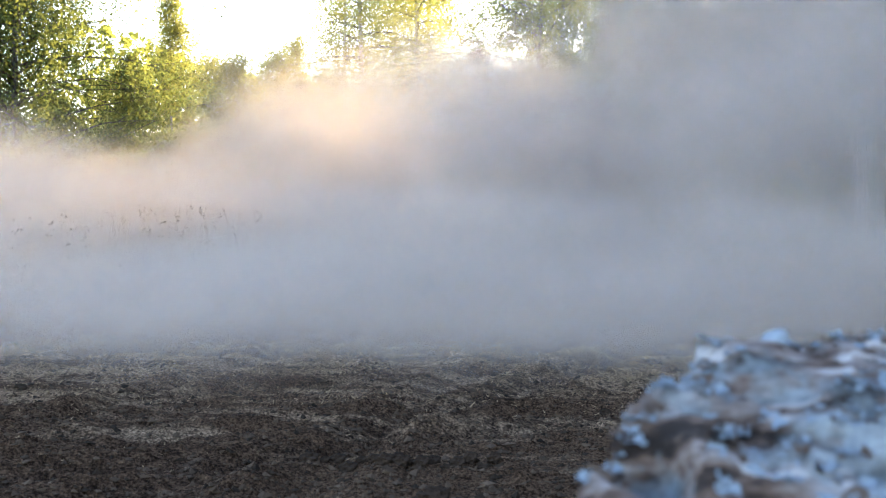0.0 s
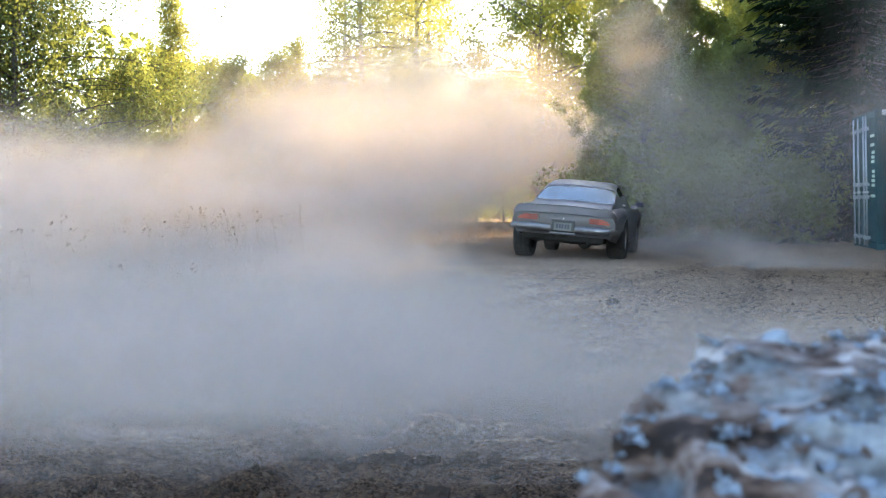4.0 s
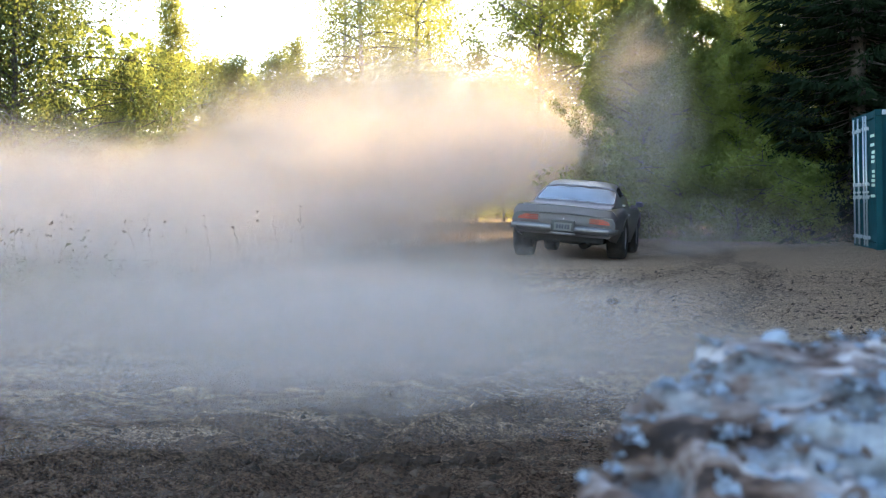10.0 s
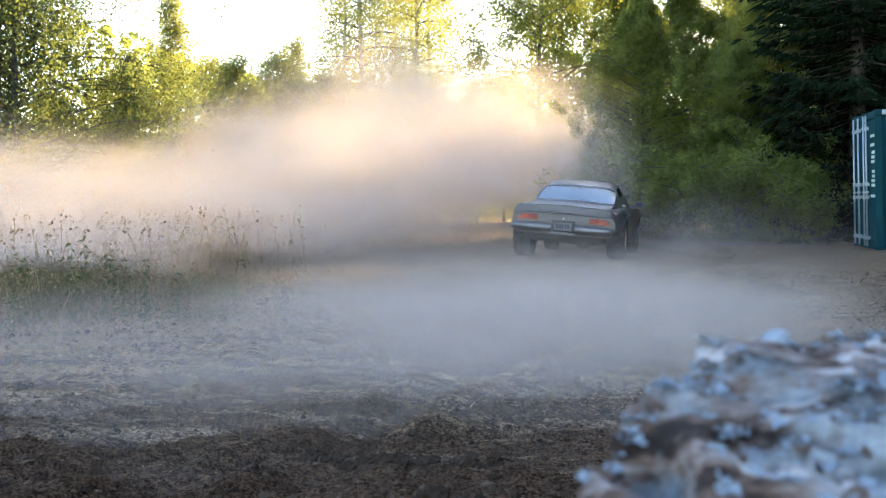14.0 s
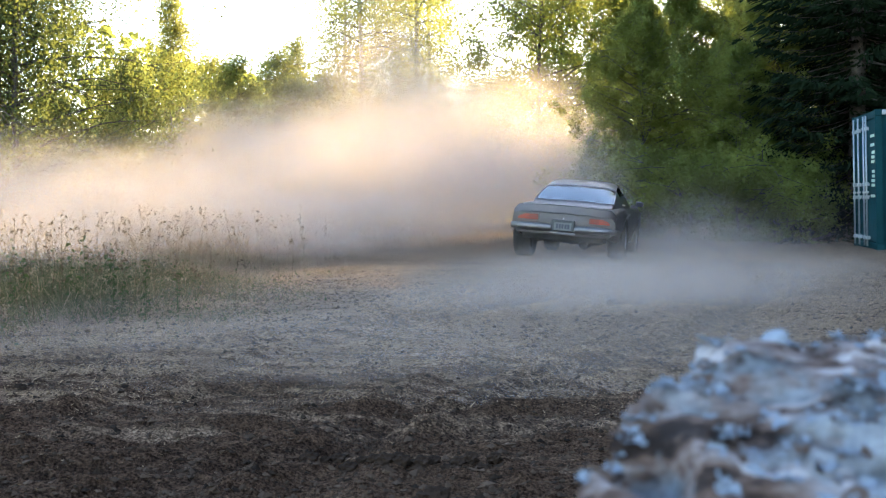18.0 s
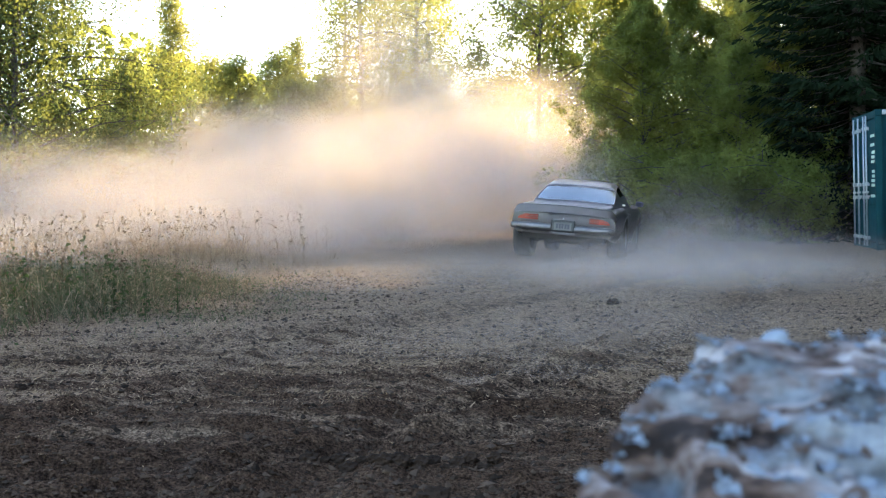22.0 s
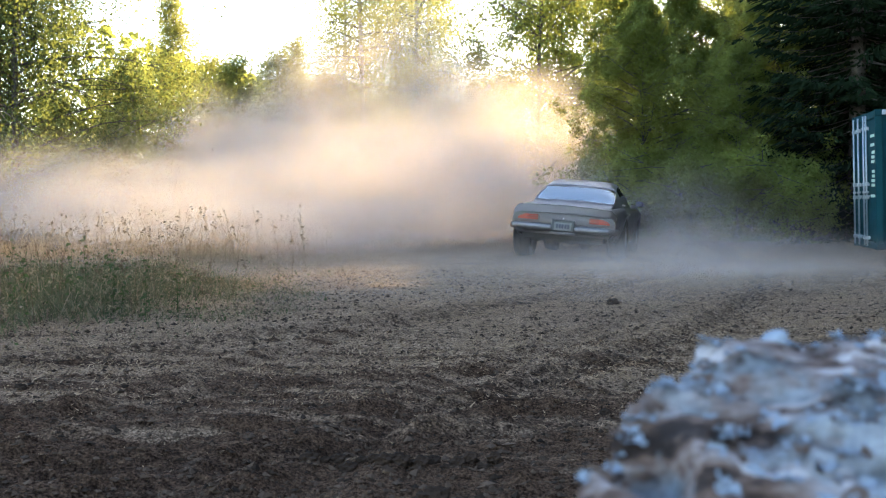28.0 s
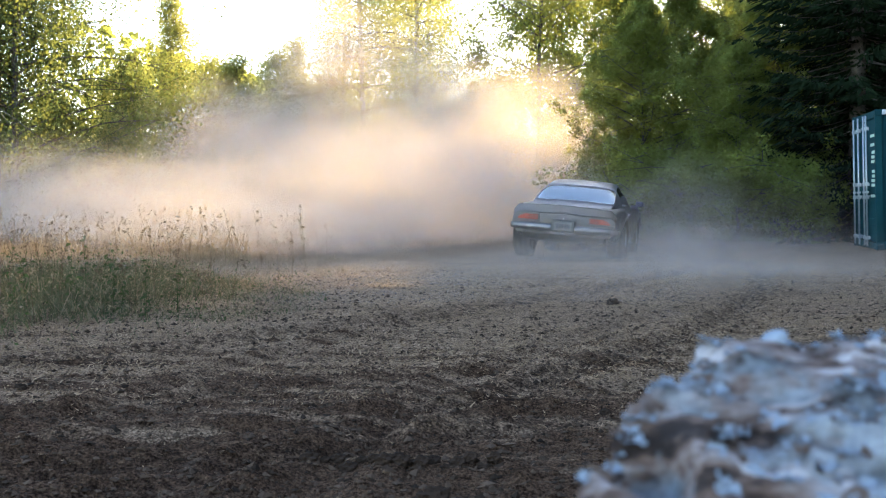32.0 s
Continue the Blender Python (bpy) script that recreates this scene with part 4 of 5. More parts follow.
    # tail lamps: a wide lens in a bright rim, with a dark divider
    for s in (-1, 1):
        def bx(name, a, b, *r, bevel=0.006):
            return box_mesh(name, min(s * a, s * b), max(s * a, s * b), *r, bevel)
        def prism(name, pts, y0, y1):
            bm = bmesh.new()
            front = [bm.verts.new((s * x, y0, z)) for x, z in pts]
            back = [bm.verts.new((s * x, y1, z)) for x, z in pts]
            bm.faces.new(front), bm.faces.new(back[::-1])
            for i in range(len(pts)):
                j = (i + 1) % len(pts)
                bm.faces.new((front[i], back[i], back[j], front[j]))
            return from_bm(bm, name)
        rim = add("tail_lamp", prism("tail_lamp", [(0.42, 0.598), (0.80, 0.598), (0.81, 0.63), (0.76, 0.675), (0.68, 0.706), (0.42, 0.712)], -0.022, 0.02), PAINT, label="wide tail lamp set in the tail panel")
        part("lens", prism("lens", [(0.44, 0.612), (0.60, 0.612), (0.60, 0.698), (0.44, 0.70)], -0.03, -0.0215), RED, rim, "red lens")
        part("lens", prism("lens", [(0.602, 0.612), (0.785, 0.612), (0.79, 0.63), (0.745, 0.667), (0.67, 0.694), (0.602, 0.698)], -0.03, -0.0215), AMBER, rim, "orange lens")
        for z in (0.642, 0.668):
            part("lens_bar", bx("lens_bar", 0.445, 0.765, -0.034, -0.029, z, z + 0.004, bevel=0), PAINT_DARK, rim)
        if s < 0:
            continue
        # door mirror on the far fender
        mir = add("door_mirror", bx("door_mirror", 0.93, 1.07, 2.60, 2.74, 0.93, 1.03, bevel=0.035), PAINT)
        part("mirror_stalk", bx("mirror_stalk", 0.84, 0.97, 2.65, 2.69, 0.885, 0.955), PAINT, mir)
        part("mirror_glass", bx("mirror_glass", 0.95, 1.05, 2.592, 2.598, 0.945, 1.015, bevel=0), PAINT_DARK, mir)
        add("door_handle", bx("door_handle", 0.885, 0.915, 1.95, 2.13, 0.76, 0.79), CHROME)
        # two bright chrome pieces added for the highlights at the foot of the pillar
        for y, z in ((1.52, 0.935), (1.42, 0.865)):
            add("pillar_highlight", bx("pillar_highlight", 0.80, 0.86, y, y + 0.09, z, z + 0.03, bevel=0.008), CHROME)
    add("trunk_lock", tubes_mesh("trunk_lock", [tube("k", [(0, -0.03, 0.66), (0, 0.0, 0.66)], [0.016, 0.016], 12)]), CHROME)
    add("filler_line", box_mesh("filler_line", -0.36, 0.36, -0.019, -0.012, 0.71, 0.715), PAINT_DARK)
    # wheels
    def wheel(x, y, width):
        s = 1 if x > 0 else -1
        W = part("wheel", tyre_mesh(0.375, width), RUBBER, root, "wide black tyre, dusty", pose(x, y, 0.325))
        part("rim", rim_mesh(0.2, width, s), CHROME, W, "grey steel rim")
    for s in (-1, 1):
        wheel(s * 0.83, AX[0], 0.32)
        wheel(s * 0.79, AX[1], 0.25)
    return tagged(root, "dark grey fastback coupe with a ducktail spoiler, dusty", "car")


def tyre_mesh(r, w):
    a = np.linspace(0, 2 * np.pi, 48, endpoint=False)
    prof = [(-0.42, 0.60), (-0.5, 0.72), (-0.5, 0.88), (-0.44, 0.97), (-0.34, 1.0), (-0.30, 0.975), (-0.26, 1.0), (-0.05, 1.0), (0, 0.975), (0.05, 1.0), (0.26, 1.0), (0.30, 0.975), (0.34, 1.0), (0.44, 0.97), (0.5, 0.88), (0.5, 0.72), (0.42, 0.60)]
    V = np.array([[(px * w, math.cos(t) * pr * r, math.sin(t) * pr * r) for px, pr in prof] for t in a])
    q = grid_quads(len(a) + 1, len(prof)) % (len(a) * len(prof))
    return raw_mesh("tyre", V.reshape(-1, 3), q, smooth=True)


def rim_mesh(r, w, s):
    a = np.linspace(0, 2 * np.pi, 40, endpoint=False)
    prof = [(0.43, 1.04), (0.44, 0.98), (0.36, 0.93), (0.30, 0.6), (0.34, 0.35), (0.38, 0.2), (0.38, 0.0)]
    V = np.array([[(s * px * w, math.cos(t) * pr * r * (1 - 0.12 * (0.4 < pr < 0.9) * math.cos(5 * t)), math.sin(t) * pr * r) for px, pr in prof] for t in a])
    q = grid_quads(len(a) + 1, len(prof)) % (len(a) * len(prof))
    return raw_mesh("rim", V.reshape(-1, 3), q, smooth=True)


CAR_X, CAR_Y = 2.0, 20.7
car_ob = car()
car_ob.matrix_basis = Matrix.Translation((CAR_X, CAR_Y, -0.045)) @ pose(0, 0, 0, 0, 0, -14.5) @ pose(0, 0, 0, 0, 1.4, 0)

# ======== fallen trunk beside the camera ========
# rotten hollows of the trunk: along, around, the two widths, depth
HOLLOWS = ((-0.095, 2.14, 0.024, 0.07, 0.08), (-0.03, 2.09, 0.02, 0.03, 0.035), (0.05, 2.05, 0.03, 0.03, 0.04), (0.10, 2.15, 0.03, 0.05, 0.05), (0.02, 1.85, 0.03, 0.03, 0.03), (0.14, 1.95, 0.03, 0.04, 0.04))


def trunk_radius(X, A):
    r = 0.415 * (1 - 0.14 * X) + 0.05 * fbm(A * 2.2 + 2, X * 1.5, 3)
    r = r + 0.04 * fbm(A * 7.0, X * 10 + 4, 4) + 0.04 * fbm(A * 18, X * 26, 3) - 0.12 * np.maximum(0, fbm(A * 6 + 3, X * 8, 3) - 0.10)
    # rotten hollows
    for x0, a0, sx, sa, deep in HOLLOWS:
        r = r - deep * np.exp(-((X - x0) / sx) ** 2 - ((A - a0) / sa) ** 2)
    return r


def trunk_material():
    mt, n, l = nodes_of("weathered_wood")
    p = n["Principled BSDF"]
    tc = n.new("ShaderNodeTexCoord")
    mp = n.new("ShaderNodeMapping")
    mp.inputs["Scale"].default_value = (1.0, 4.0, 4.0)
    l.new(tc.outputs["Object"], mp.inputs[0])
    g = n.new("ShaderNodeTexNoise")
    g.inputs["Scale"].default_value, g.inputs["Detail"].default_value, g.inputs["Roughness"].default_value = 7.0, 6, 0.66
    l.new(mp.outputs[0], g.inputs["Vector"])
    n2 = noise_tex(n, l, 22, 5)
    n3 = noise_tex(n, l, 9, 5, rough=0.6)
    wood = ramp(n, l, g.outputs["Fac"], [(0.40, (0.018, 0.010, 0.008)), (0.46, (0.13, 0.08, 0.062)), (0.53, (0.24, 0.19, 0.18)), (0.62, (0.56, 0.51, 0.51))])
    col = mixed(n, l, ramp(n, l, n3, [(0.50, (0,) * 3), (0.58, (0.8,) * 3)]), wood, ramp(n, l, n2, [(0.35, (0.08, 0.09, 0.10)), (0.65, (0.36, 0.40, 0.45))]))
    l.new(col, p.inputs["Base Color"])
    p.inputs["Roughness"].default_value = 0.9
    b = n.new("ShaderNodeBump")
    b.inputs["Strength"].default_value, b.inputs["Distance"].default_value = 1.0, 0.02
    l.new(g.outputs["Fac"], b.inputs["Height"])
    l.new(b.outputs[0], p.inputs["Normal"])
    return mt


def fallen_trunk():
    """A thick old trunk that lies on the earth, its near end broken; lichen grows on it."""
    root = new("fallen_trunk")
    m = 260
    u = np.linspace(0, 1, 170) ** 1.7
    a = np.linspace(0, 2 * np.pi, m, endpoint=False)
    U, A = np.meshgrid(u, a, indexing="ij")
    ragged = 0.06 * fbm(np.cos(A) * 3 + 9, np.sin(A) * 3 + 4, 4) + 0.03 * fbm(A * 14, A * 3, 3)
    # the end is broken off askew
    X = 2.6 * U + (0.27 * np.cos(A) - ragged) * np.exp(-U * 4)
    R = trunk_radius(X, A) * (0.95 + 0.05 * np.clip(U * 13, 0, 1) ** 0.6)
    V = np.stack([X, R * np.cos(A), 0.39 + R * np.sin(A)], -1)
    wood = trunk_material()
    part("bark", raw_mesh("bark", V.reshape(-1, 3), grid_quads(len(u), m, True), smooth=True), wood, root)
    rim = []
    for k, f in enumerate((1.0, 0.95, 0.88, 0.78, 0.65, 0.5, 0.3, 0.05)):
        ring = V[0].copy()
        ring[:, 1] *= f
        ring[:, 2] = 0.39 + (ring[:, 2] - 0.39) * f
        ring[:, 0] = ring[:, 0] * (0.3 + 0.7 * f) + 0.10 * (1 - f) + 0.07 * fbm(a * 6 + k * 0.4, np.full(m, k * 0.9), 4) * (1 - f)
        rim.append(ring)
    part("broken_end", raw_mesh("broken_end", np.stack(rim[::-1]).reshape(-1, 3), grid_quads(len(rim), m, True), smooth=True), SPLIT, root, "dark splintered end of the trunk")
    ring = V[-1]
    k = np.arange(m)
    part("sawn_end", raw_mesh("sawn_end", np.concatenate([ring, [ring.mean(0)]]), None, np.stack([k, (k + 1) % m, np.full(m, m)], -1)), SPLIT, root)
    # splinters along the broken rim
    for _ in range(18):
        p0 = V[3, int(rng.uniform(0.2, 0.42) * m)] + np.array([0.01, 0, -0.006])
        p1 = p0 + np.array([-rng.uniform(0.01, 0.028), *(rng.normal(0, 0.006, 2))])
        part("splinter", tubes_mesh("splinter", [tube("s", np.linspace(p0, p1, 4), np.array([1, 0.9, 0.6, 0.1]) * rng.uniform(0.003, 0.007), 5)]), SPLIT if rng.random() < 0.6 else wood, root)
    # tufts of leafy lichen, curled plates
    tufts = []
    for _ in range(6):
        P, T = np.meshgrid(np.linspace(0.05, 1, 4), np.linspace(0, 2 * np.pi, 12, endpoint=False), indexing="ij")
        o = rng.uniform(0, 40)
        rad = P * (0.75 + 0.9 * fbm(np.cos(T) * 1.5 + o, np.sin(T) * 1.5 + o, 2) * 2)
        z = 0.10 + 0.75 * P ** 2 * (0.35 + fbm(np.cos(T) * 2.5 + o, np.sin(T) * 2.5, 2) * 2)
        tufts.append(raw_mesh("lichen", np.stack([rad * np.cos(T), rad * np.sin(T), z], -1), grid_quads(4, 12, True), smooth=True))
    flakes = [t.copy() for t in tufts]
    bm = bmesh.new()
    bmesh.ops.create_icosphere(bm, subdivisions=3, radius=0.009)
    for v in bm.verts:
        v.co = v.co * (1 + 0.3 * noise.noise(v.co * 90))
        v.co.x *= 1.5
    part("knot", from_bm(bm, "knot", True), LICHEN, root, "pale knot on the trunk", Matrix.Translation((0.035, -0.03, float(0.39 + trunk_radius(np.array(0.035), np.array(1.64))) - 0.016)) @ pose(0, 0, 0, 0, -35, 0))
    for i in range(1700):
        x, j = int(rng.integers(0, 72)), int(rng.uniform(0.2, 0.40) * m)
        if vnoise(np.array(x * 0.15), np.array(j * 0.12)) < 0.45 - 0.35 * min(1, x / 60):
            continue
        c = V[x, j]
        size = 0.003 + 0.008 * rng.random() ** 2
        nrm = Vector((rng.normal(0, 0.25), math.cos(a[j]) + rng.normal(0, 0.2), math.sin(a[j]) + rng.normal(0, 0.2)))
        q = nrm.to_track_quat("Z", "Y").to_matrix().to_4x4()
        part("lichen", tufts[int(rng.integers(6))], LICHEN, root, m=Matrix.Translation(c) @ q @ pose(0, 0, 0, 0, 0, rng.uniform(0, 360)) @ Matrix.Scale(size, 4)) if rng.random() < 0.72 else part("bark_flake", flakes[int(rng.integers(6))], SPLIT, root, m=Matrix.Translation(c) @ q @ pose(0, 0, 0, 0, 0, rng.uniform(0, 360)) @ Matrix.Scale(size, 4))
    return tagged(root, "thick fallen trunk with grey lichen and a broken end", "log")


SPLIT = surface("splintered_wood", (0.012, 0.007, 0.005), (0.34, 0.24, 0.20), 9, 60, 0.9, bump=0.6, dist=0.02)
LICHEN = surface("grey_lichen", (0.12, 0.15, 0.19), (0.40, 0.45, 0.54), 6, 40, 0.9, bump=0.3, random_tone=0.3)
trunk_ob = fallen_trunk()
trunk_ob.matrix_basis = pose(0.271, 1.15, 0.0, 0, 0, -4)

# ======== airborne dust ========
rng = np.random.default_rng(40)


def veil_mesh(f, seed):
    """One billowing veil of a cloud of unit size, f of the way back through it."""
    nx, nz = 14, 10
    X, Z = np.meshgrid(np.linspace(-1, 1, nx), np.linspace(-1, 1, nz), indexing="ij")
    Y = f * 0.8 + 0.4 * fbm(X * 1.3 + seed, Z * 1.3 + seed * 3 + f * 0.25, 1)
    return raw_mesh("veil", np.stack([X, Y, Z], -1), grid_quads(nx, nz), smooth=True)


VEILS = {c: [[veil_mesh((k + 0.5) / c * 2 - 1, 7.3 * j) for k in range(c)] for j in range(4)] for c in (9, 13)}


def dust_puff(rx, ry, rz, material):
    """A cloud of dust as billowing veils, one behind the other."""
    root = new("dust_cloud")
    stack = VEILS[13 if material is DUST_DENSE else 9][int(rng.integers(4))]
    material = material[int(rng.integers(3))]
    for me in stack:
        if not me.materials:
            me.materials.append(material)
        v = new("veil", me)
        v.parent = root
        v.matrix_basis = Matrix.Diagonal((rx, ry, rz, 1))
        v.material_slots[0].link = "OBJECT"
        v.material_slots[0].material = material
    return tagged(root, "drifting grey-brown cloud of airborne dust", "dust", "dust clouds over the clearing")


# rows: radii, material, then (seconds, x, y, z) on its way
DUST = [
    # front bank, drifting towards the camera and settling
    (5.5, 3.2, 1.4, DUST_DENSE, [(0, -4.6, 8.5, 0.0), (2, -4.4, 7.2, 0.0), (3.5, -4.2, 6.4, 0.0), (6, -4.4, 6.4, 0.0), (9, -4.6, 7.2, -0.2), (12, -5.0, 7.6, -1.0), (16, -5.0, 8, -1.6)]),
    (4.2, 3.0, 1.2, DUST_DENSE, [(0, -0.4, 7.9, 0.2), (2, -0.5, 6.3, -0.05), (3.5, -0.5, 5.5, -0.15), (6, -0.4, 6.0, -0.4), (9, -0.3, 6.8, -0.35), (12, 0.3, 7.0, -0.25), (15, 0.8, 7.4, -0.5), (19, 1.4, 8.4, -1.2)]),
    (4.4, 2.8, 2.3, DUST_DENSE, [(0, 4.6, 12.0, 1.6), (2, 5.2, 10.2, 0.4), (3.5, 6.2, 9.2, -0.4), (6, 8.4, 9, -0.9), (10, 12, 9, -1.5)]),
    (3.6, 2.6, 1.1, DUST_DENSE, [(0, 2.6, 8.2, 0.3), (2, 2.5, 6.6, 0.0), (3.5, 2.4, 5.9, -0.15), (5.5, 2.6, 6.0, -0.75), (8, 2.8, 6.4, -1.0), (11, 3.0, 6.6, -1.5)]),
    (3.4, 2.4, 0.8, DUST_THIN, [(0, -2.0, 8.6, -0.1), (2, -1.4, 6.2, 0.0), (3.5, -1.0, 5.0, 0.05), (6, -0.8, 4.9, -0.15), (8, -0.6, 5.4, -0.4), (11, -0.4, 5.6, -0.9)]),
    # tall cloud before the car
    (3.4, 2.4, 3.3, DUST_DENSE, [(0, 3.3, 15.5, 2.9), (1.5, 4.6, 15.2, 2.3), (3, 6.0, 15.0, 1.8), (4.5, 8.2, 15, 1.8), (6, 10.5, 15, 2.2), (10, 17, 15, 3)]),
    (4.2, 2.6, 4.4, DUST_MID, [(0, 6.6, 19.0, 4.4), (3, 8.8, 18.5, 4.2), (6, 11.5, 18.5, 4.0), (10, 16.5, 18, 4)]),
    (2.6, 2.0, 1.8, DUST_DENSE, [(0, 0.9, 15.5, 1.5), (1.5, 0.6, 15.0, 0.9), (3, -0.6, 14.5, -0.3), (6, -1.6, 13.5, -0.6), (12, -1.5, 13, -1.4), (16, -1.5, 13, -2)]),
    (2.6, 2.2, 2.4, DUST_DENSE, [(0, 0.8, 17.5, 2.0), (1.2, 0.6, 17.5, 1.2), (2.5, -0.2, 17.5, -0.4), (5, -1.5, 17.5, -1.4), (9, -2, 18, -2.5)]),
    (2.4, 1.5, 1.8, DUST_MID, [(0, 2.2, 17.4, 1.6), (1.5, 2.2, 17.4, 1.3), (2.2, 2.5, 17.2, 0.8), (3, 3.4, 17.0, 0.1), (4, 4.6, 17.0, -0.7), (6, 6.0, 17.0, -2.0)]),
    # left bank
    (4.4, 3.0, 1.6, DUST_DENSE, [(0, -6.8, 14.5, 1.0), (3.5, -6.2, 14.2, 1.0), (6, -5.2, 14.0, 1.0), (9, -4.4, 14.0, 0.75), (13, -5.4, 14.0, 0.1), (17, -5.6, 14.5, -0.7), (22, -5.0, 15.0, -0.8), (32, -4.6, 15.5, -0.9)]),
    (4.2, 3.4, 1.1, DUST_MID, [(0, -2.4, 12.0, 0.0), (4, -2.6, 11.2, 0.1), (9, -2.0, 10.0, 0.1), (13, 0.4, 9.4, 0.0), (19, 2.0, 12.5, -0.45), (25, 3.2, 14.5, -0.6), (32, 4.2, 15.5, -0.75)]),
    (3.8, 3.0, 1.0, DUST_MID, [(0, -3.0, 10.6, 0.0), (5, -2.8, 9.6, 0.1), (9, -2.2, 9.0, 0.05), (13, 0.4, 8.4, -0.1), (17, 1.0, 11.0, -0.3), (22, 2.6, 12.5, -0.7), (27, 3.4, 14, -1.1)]),
    (3.6, 4.0, 1.0, DUST_MID, [(0, 2.0, 14.5, 0.5), (3, 1.6, 13.8, -0.3), (6, 1.6, 13.0, -0.5), (12, 1.6, 10.8, -0.45), (18, 2.4, 13.4, -0.1), (25, 3.0, 15.2, -0.2), (32, 3.6, 15.8, -0.4)]),
    # haze over the field and behind the car
    (9.0, 4.0, 2.0, DUST_MID, [(0, -7.0, 23.0, 0.8), (8, -7, 23, 1.0), (16, -7, 23.5, 0.9), (24, -7, 24, 0.8), (32, -7, 24.5, 0.7)]),
    (6.0, 3.0, 1.9, DUST_MID, [(0, -8.4, 29.0, 1.0), (10, -8.4, 29.0, 1.0), (20, -8.2, 29.0, 0.9), (32, -8.0, 29.0, 0.8)]),
    (7.5, 3.2, 3.4, DUST_MID, [(0, -1.0, 27.5, 2.6), (8, -1.0, 27.5, 2.1), (16, -1.0, 27.5, 1.5), (24, -1.2, 27.5, 1.0), (32, -1.5, 27.5, 0.6)]),
    (5.0, 3.0, 2.4, DUST_MID, [(0, 1.0, 30.5, 2.4), (10, 1.0, 30.5, 2.2), (20, 0.6, 30.5, 1.8), (32, 0.2, 30.5, 1.3)]),
    (9.0, 4.0, 3.4, DUST_MID, [(0, -2.0, 37.0, 2.6), (10, -2, 37, 2.6), (16, -1.0, 37.0, 1.6), (24, 0.0, 37.0, 0.6), (32, 0.5, 37.0, 0.2)]),
    (5.0, 3.5, 3.6, DUST_MID, [(0, 0.5, 35.0, 3.6), (10, 0.3, 35.0, 3.2), (20, 0.6, 35.0, 2.6), (32, 1.0, 35.0, 2.8)]),
    # high thin haze before the far birches, and a warm plume at the foot of the near ones
    (6.0, 2.6, 3.4, DUST_MID, [(0, -6.0, 42.5, 1.6), (12, -6.0, 42.5, 1.8), (32, -6.2, 42.5, 2.0)]),
    (7.0, 3.0, 5.0, DUST_THIN, [(0, -3.5, 43.5, 3.5), (10, -3.0, 43.5, 3.5), (20, -1.5, 43.5, 4.5), (32, -1.0, 43.5, 4.5)]),
    (3.6, 2.6, 5.0, DUST_MID, [(0, -1.8, 41.5, 1.0), (9, -1.6, 41.5, 2.2), (18, -1.4, 41.5, 4.0), (26, -1.0, 41.5, 4.8), (32, -0.4, 41.5, 3.6)]),
    (3.6, 2.6, 2.6, DUST_DENSE, [(0, -7.6, 36.0, 1.6), (12, -7.4, 36.0, 1.8), (22, -7.2, 36.0, 2.0), (32, -7.0, 36.0, 2.6)]),
    (4.5, 3.0, 2.6, DUST_MID, [(0, -4.0, 33.0, 2.2), (12, -3.8, 33.0, 2.0), (22, -3.6, 33.0, 1.9), (32, -3.6, 33.0, 2.4)]),
    # the shaft of sunlit dust beside the wood
    (1.8, 1.5, 3.4, DUST_THIN, [(0, 3.8, 24.5, 3.4), (9, 4.1, 24.5, 2.9), (14, 2.9, 24.5, 1.2), (20, 2.9, 24.5, 0.2), (32, 2.9, 24.5, -0.4)]),
    (6.0, 3.0, 1.8, DUST_DENSE, [(0, -9.5, 19.0, 1.2), (8, -9.0, 19.0, 1.0), (14, -8.5, 19, 0.7), (20, -8.0, 19, -0.2), (26, -8, 19, -1.1), (32, -8, 19, -1.6)]),
    # broad thin haze over the near earth
    (6.5, 4.5, 0.9, DUST_MID, [(0, -0.5, 10.5, -0.3), (3, -0.5, 7.6, -0.1), (6, -0.7, 6.5, -0.25), (9, -0.8, 6.6, -0.1), (13, -1.0, 6.8, -0.15), (16, 0.2, 7.4, -0.2), (20, 1.2, 8.5, -0.3), (24, 1.6, 9, -0.65), (28, 1.8, 9.5, -1.1)]),
    # mist that lingers over the field's edge
    (5.5, 5.0, 1.3, DUST_MID, [(0, -3.5, 21.5, 0.6), (12, -3.5, 21.5, 0.5), (22, -3.3, 22.0, 0.4), (32, -3.2, 22.5, 0.3)]),
    # a plume that climbs into the sunlight at the far side
    (3.4, 3.0, 3.2, DUST_MID, [(0, -5.0, 41.0, 0.5), (16, -5.0, 41.0, 1.2), (24, -4.6, 41.0, 2.6), (28, -4.2, 41.0, 4.4), (32, -3.8, 41.0, 5.8)]),
    # faint haze before the dark wood
    (5.5, 3.5, 3.6, DUST_THIN, [(0, 6.5, 24.0, 2.6), (4, 6.5, 24.0, 1.4), (7, 6.5, 24.0, -0.8), (14, 6.3, 24.0, -1.2), (22, 6.0, 24.0, -1.2), (32, 6.0, 24.0, -1.0)]),
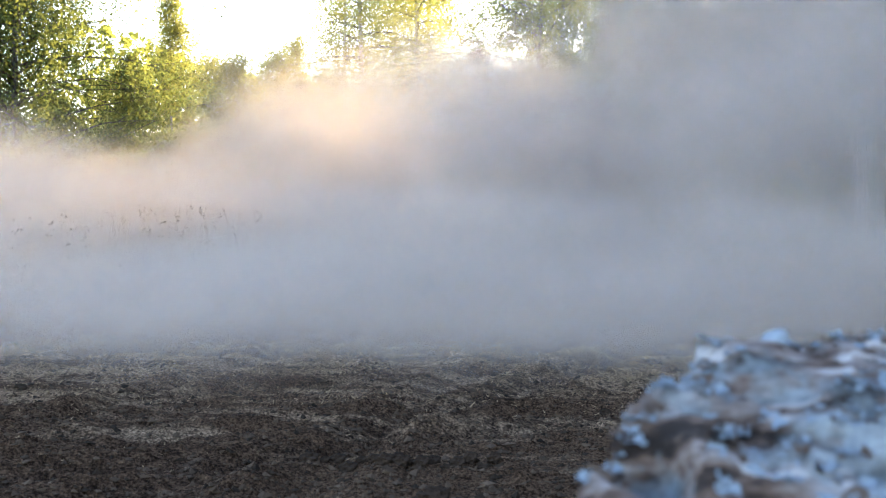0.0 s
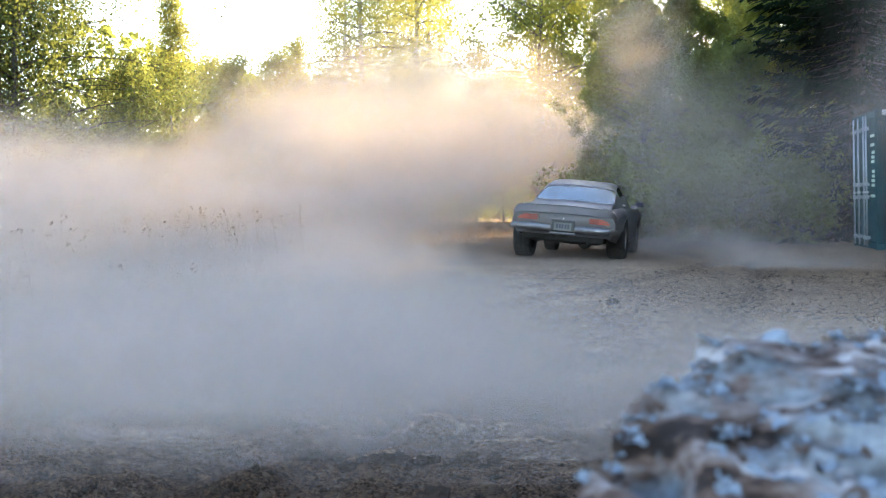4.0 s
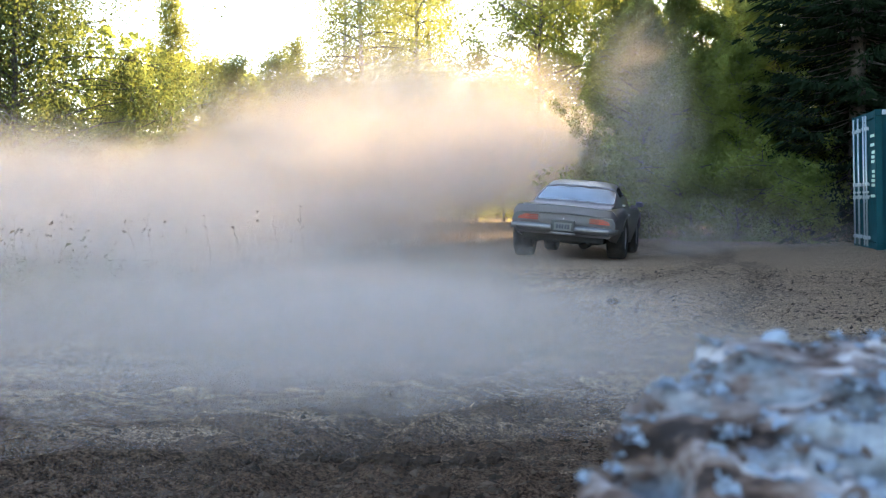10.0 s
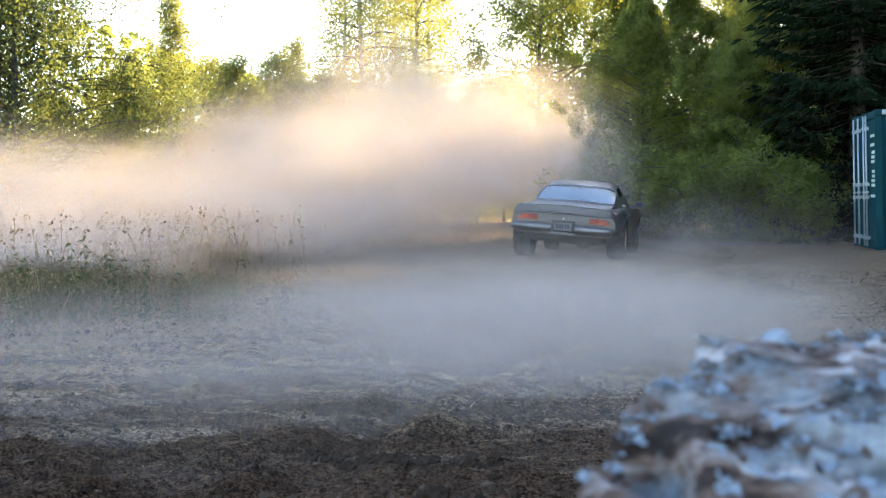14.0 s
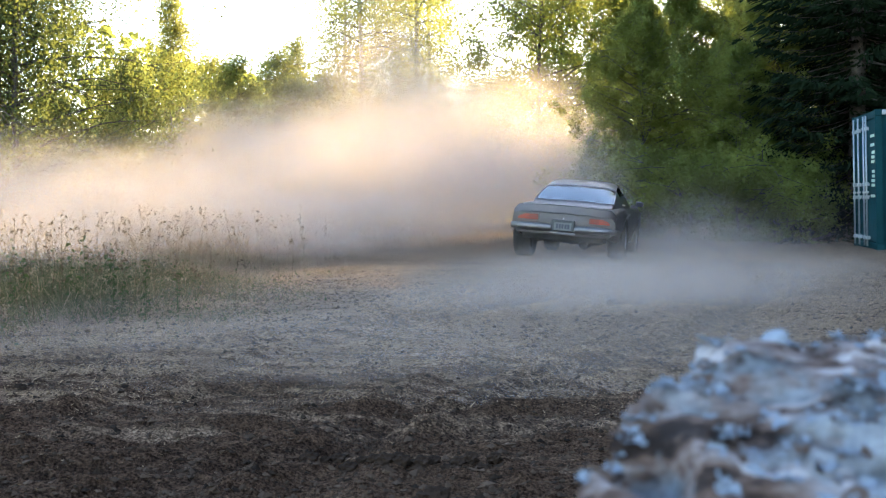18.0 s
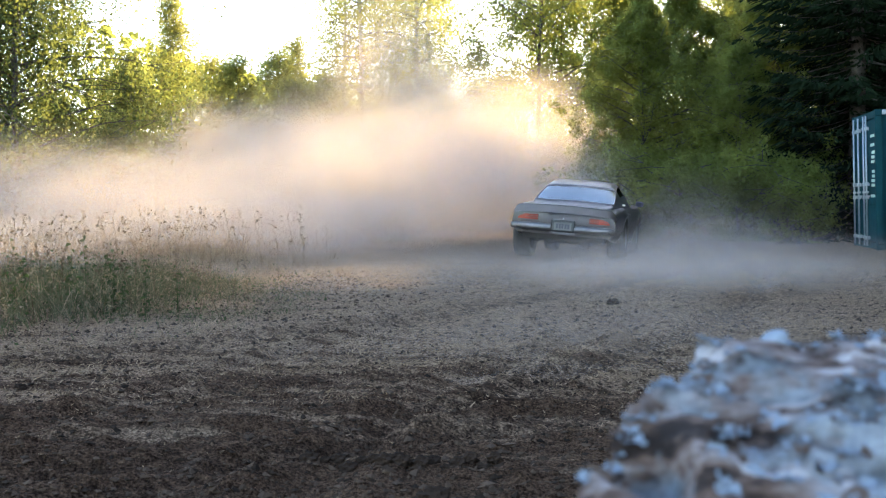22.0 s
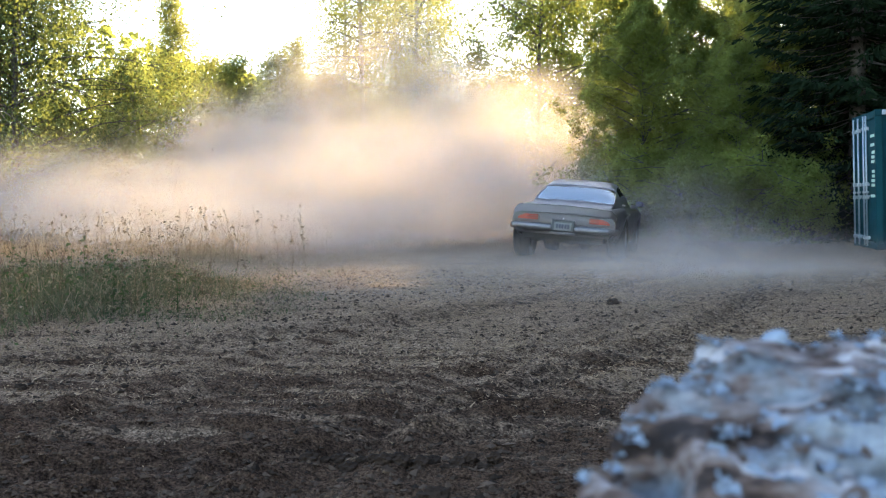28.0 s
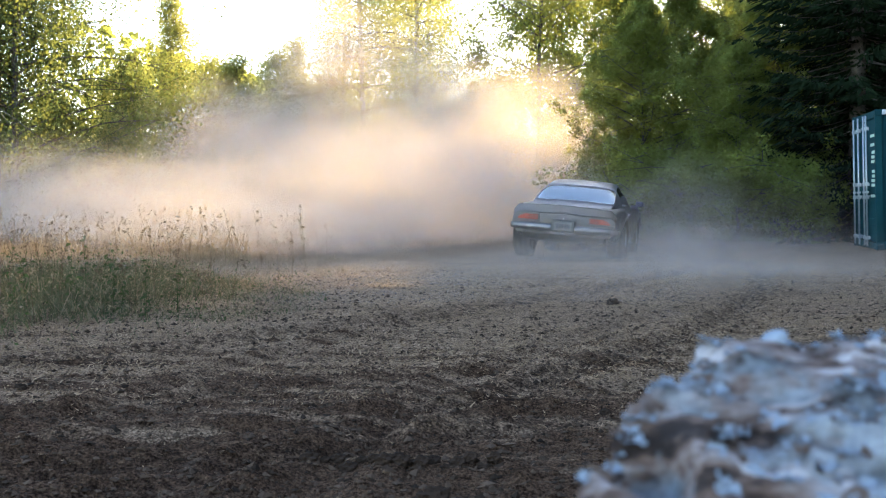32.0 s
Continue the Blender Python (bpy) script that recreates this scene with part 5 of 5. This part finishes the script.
    (5.5, 3.0, 2.8, DUST_MID, [(0, 2.6, 33.0, 2.6), (10, 2.4, 33.0, 2.8), (20, 2.3, 33.0, 2.5), (32, 2.4, 33.0, 2.5)]),
    # bright bank low behind the car
    (5.0, 2.0, 2.0, DUST_MID, [(0, -0.6, 25.6, 0.9), (8, -0.6, 25.6, 1.0), (16, -0.4, 25.6, 1.3), (24, -0.2, 25.8, 1.3), (32, 0.0, 26, 1.1)]),
    # dust that lingers round the car
    (2.6, 2.0, 2.4, DUST_THIN, [(0, 5.0, 25.5, 1.2), (5, 5.0, 25.5, -0.2), (12, 5.0, 25.5, -0.6), (22, 4.8, 25.5, -0.2), (32, 4.8, 25.5, 0.2)]),
    (4.0, 1.4, 1.7, DUST_THIN, [(0, 3.0, 18.6, 0.6), (4, 3.4, 18.6, -2.2), (14, 3.4, 18.6, -2.2), (19, 3.0, 18.6, -1.2), (25, 2.8, 18.6, -0.8), (32, 2.6, 18.6, -0.3)]),
    # low mist about the car's wheels
    (6.0, 6.0, 0.8, DUST_THIN, [(0, 4.4, 15.0, 0.3), (4, 4.4, 14.0, -0.6), (14, 4.2, 14.0, -0.8), (18, 3.8, 13.5, -0.2), (25, 3.4, 13.5, -0.2), (32, 3.2, 13.5, -0.2)]),
    # thin haze that hangs over the whole clearing
    (8.0, 6.0, 0.75, DUST_THIN, [(0, 0.5, 12.0, -0.2), (12, 0.0, 11.5, -0.5), (22, 2.2, 14.0, 0.05), (32, 2.4, 14.0, 0.0)]),
    (3.0, 2.6, 0.9, DUST_THIN, [(0, 4.8, 23.0, 0.3), (5, 4.8, 23.0, -0.2), (12, 4.8, 23.0, -0.5), (20, 4.9, 22.5, 0.15), (32, 5.0, 22.5, 0.0)]),
]


def motions():
    """Every cloud drifts, and settles into the ground or blows away."""
    for rx, ry, rz, material, way in DUST:
        ob = dust_puff(rx, ry, rz, material)
        turn = rng.uniform(-6, 6)
        rows = [(t, pose(x, y, z, 0, 0, turn + t * 0.3)) for t, x, y, z in way]
        if rows[-1][0] < 32:
            rows.append((32, rows[-1][1]))
        walk(ob, rows)


motions()
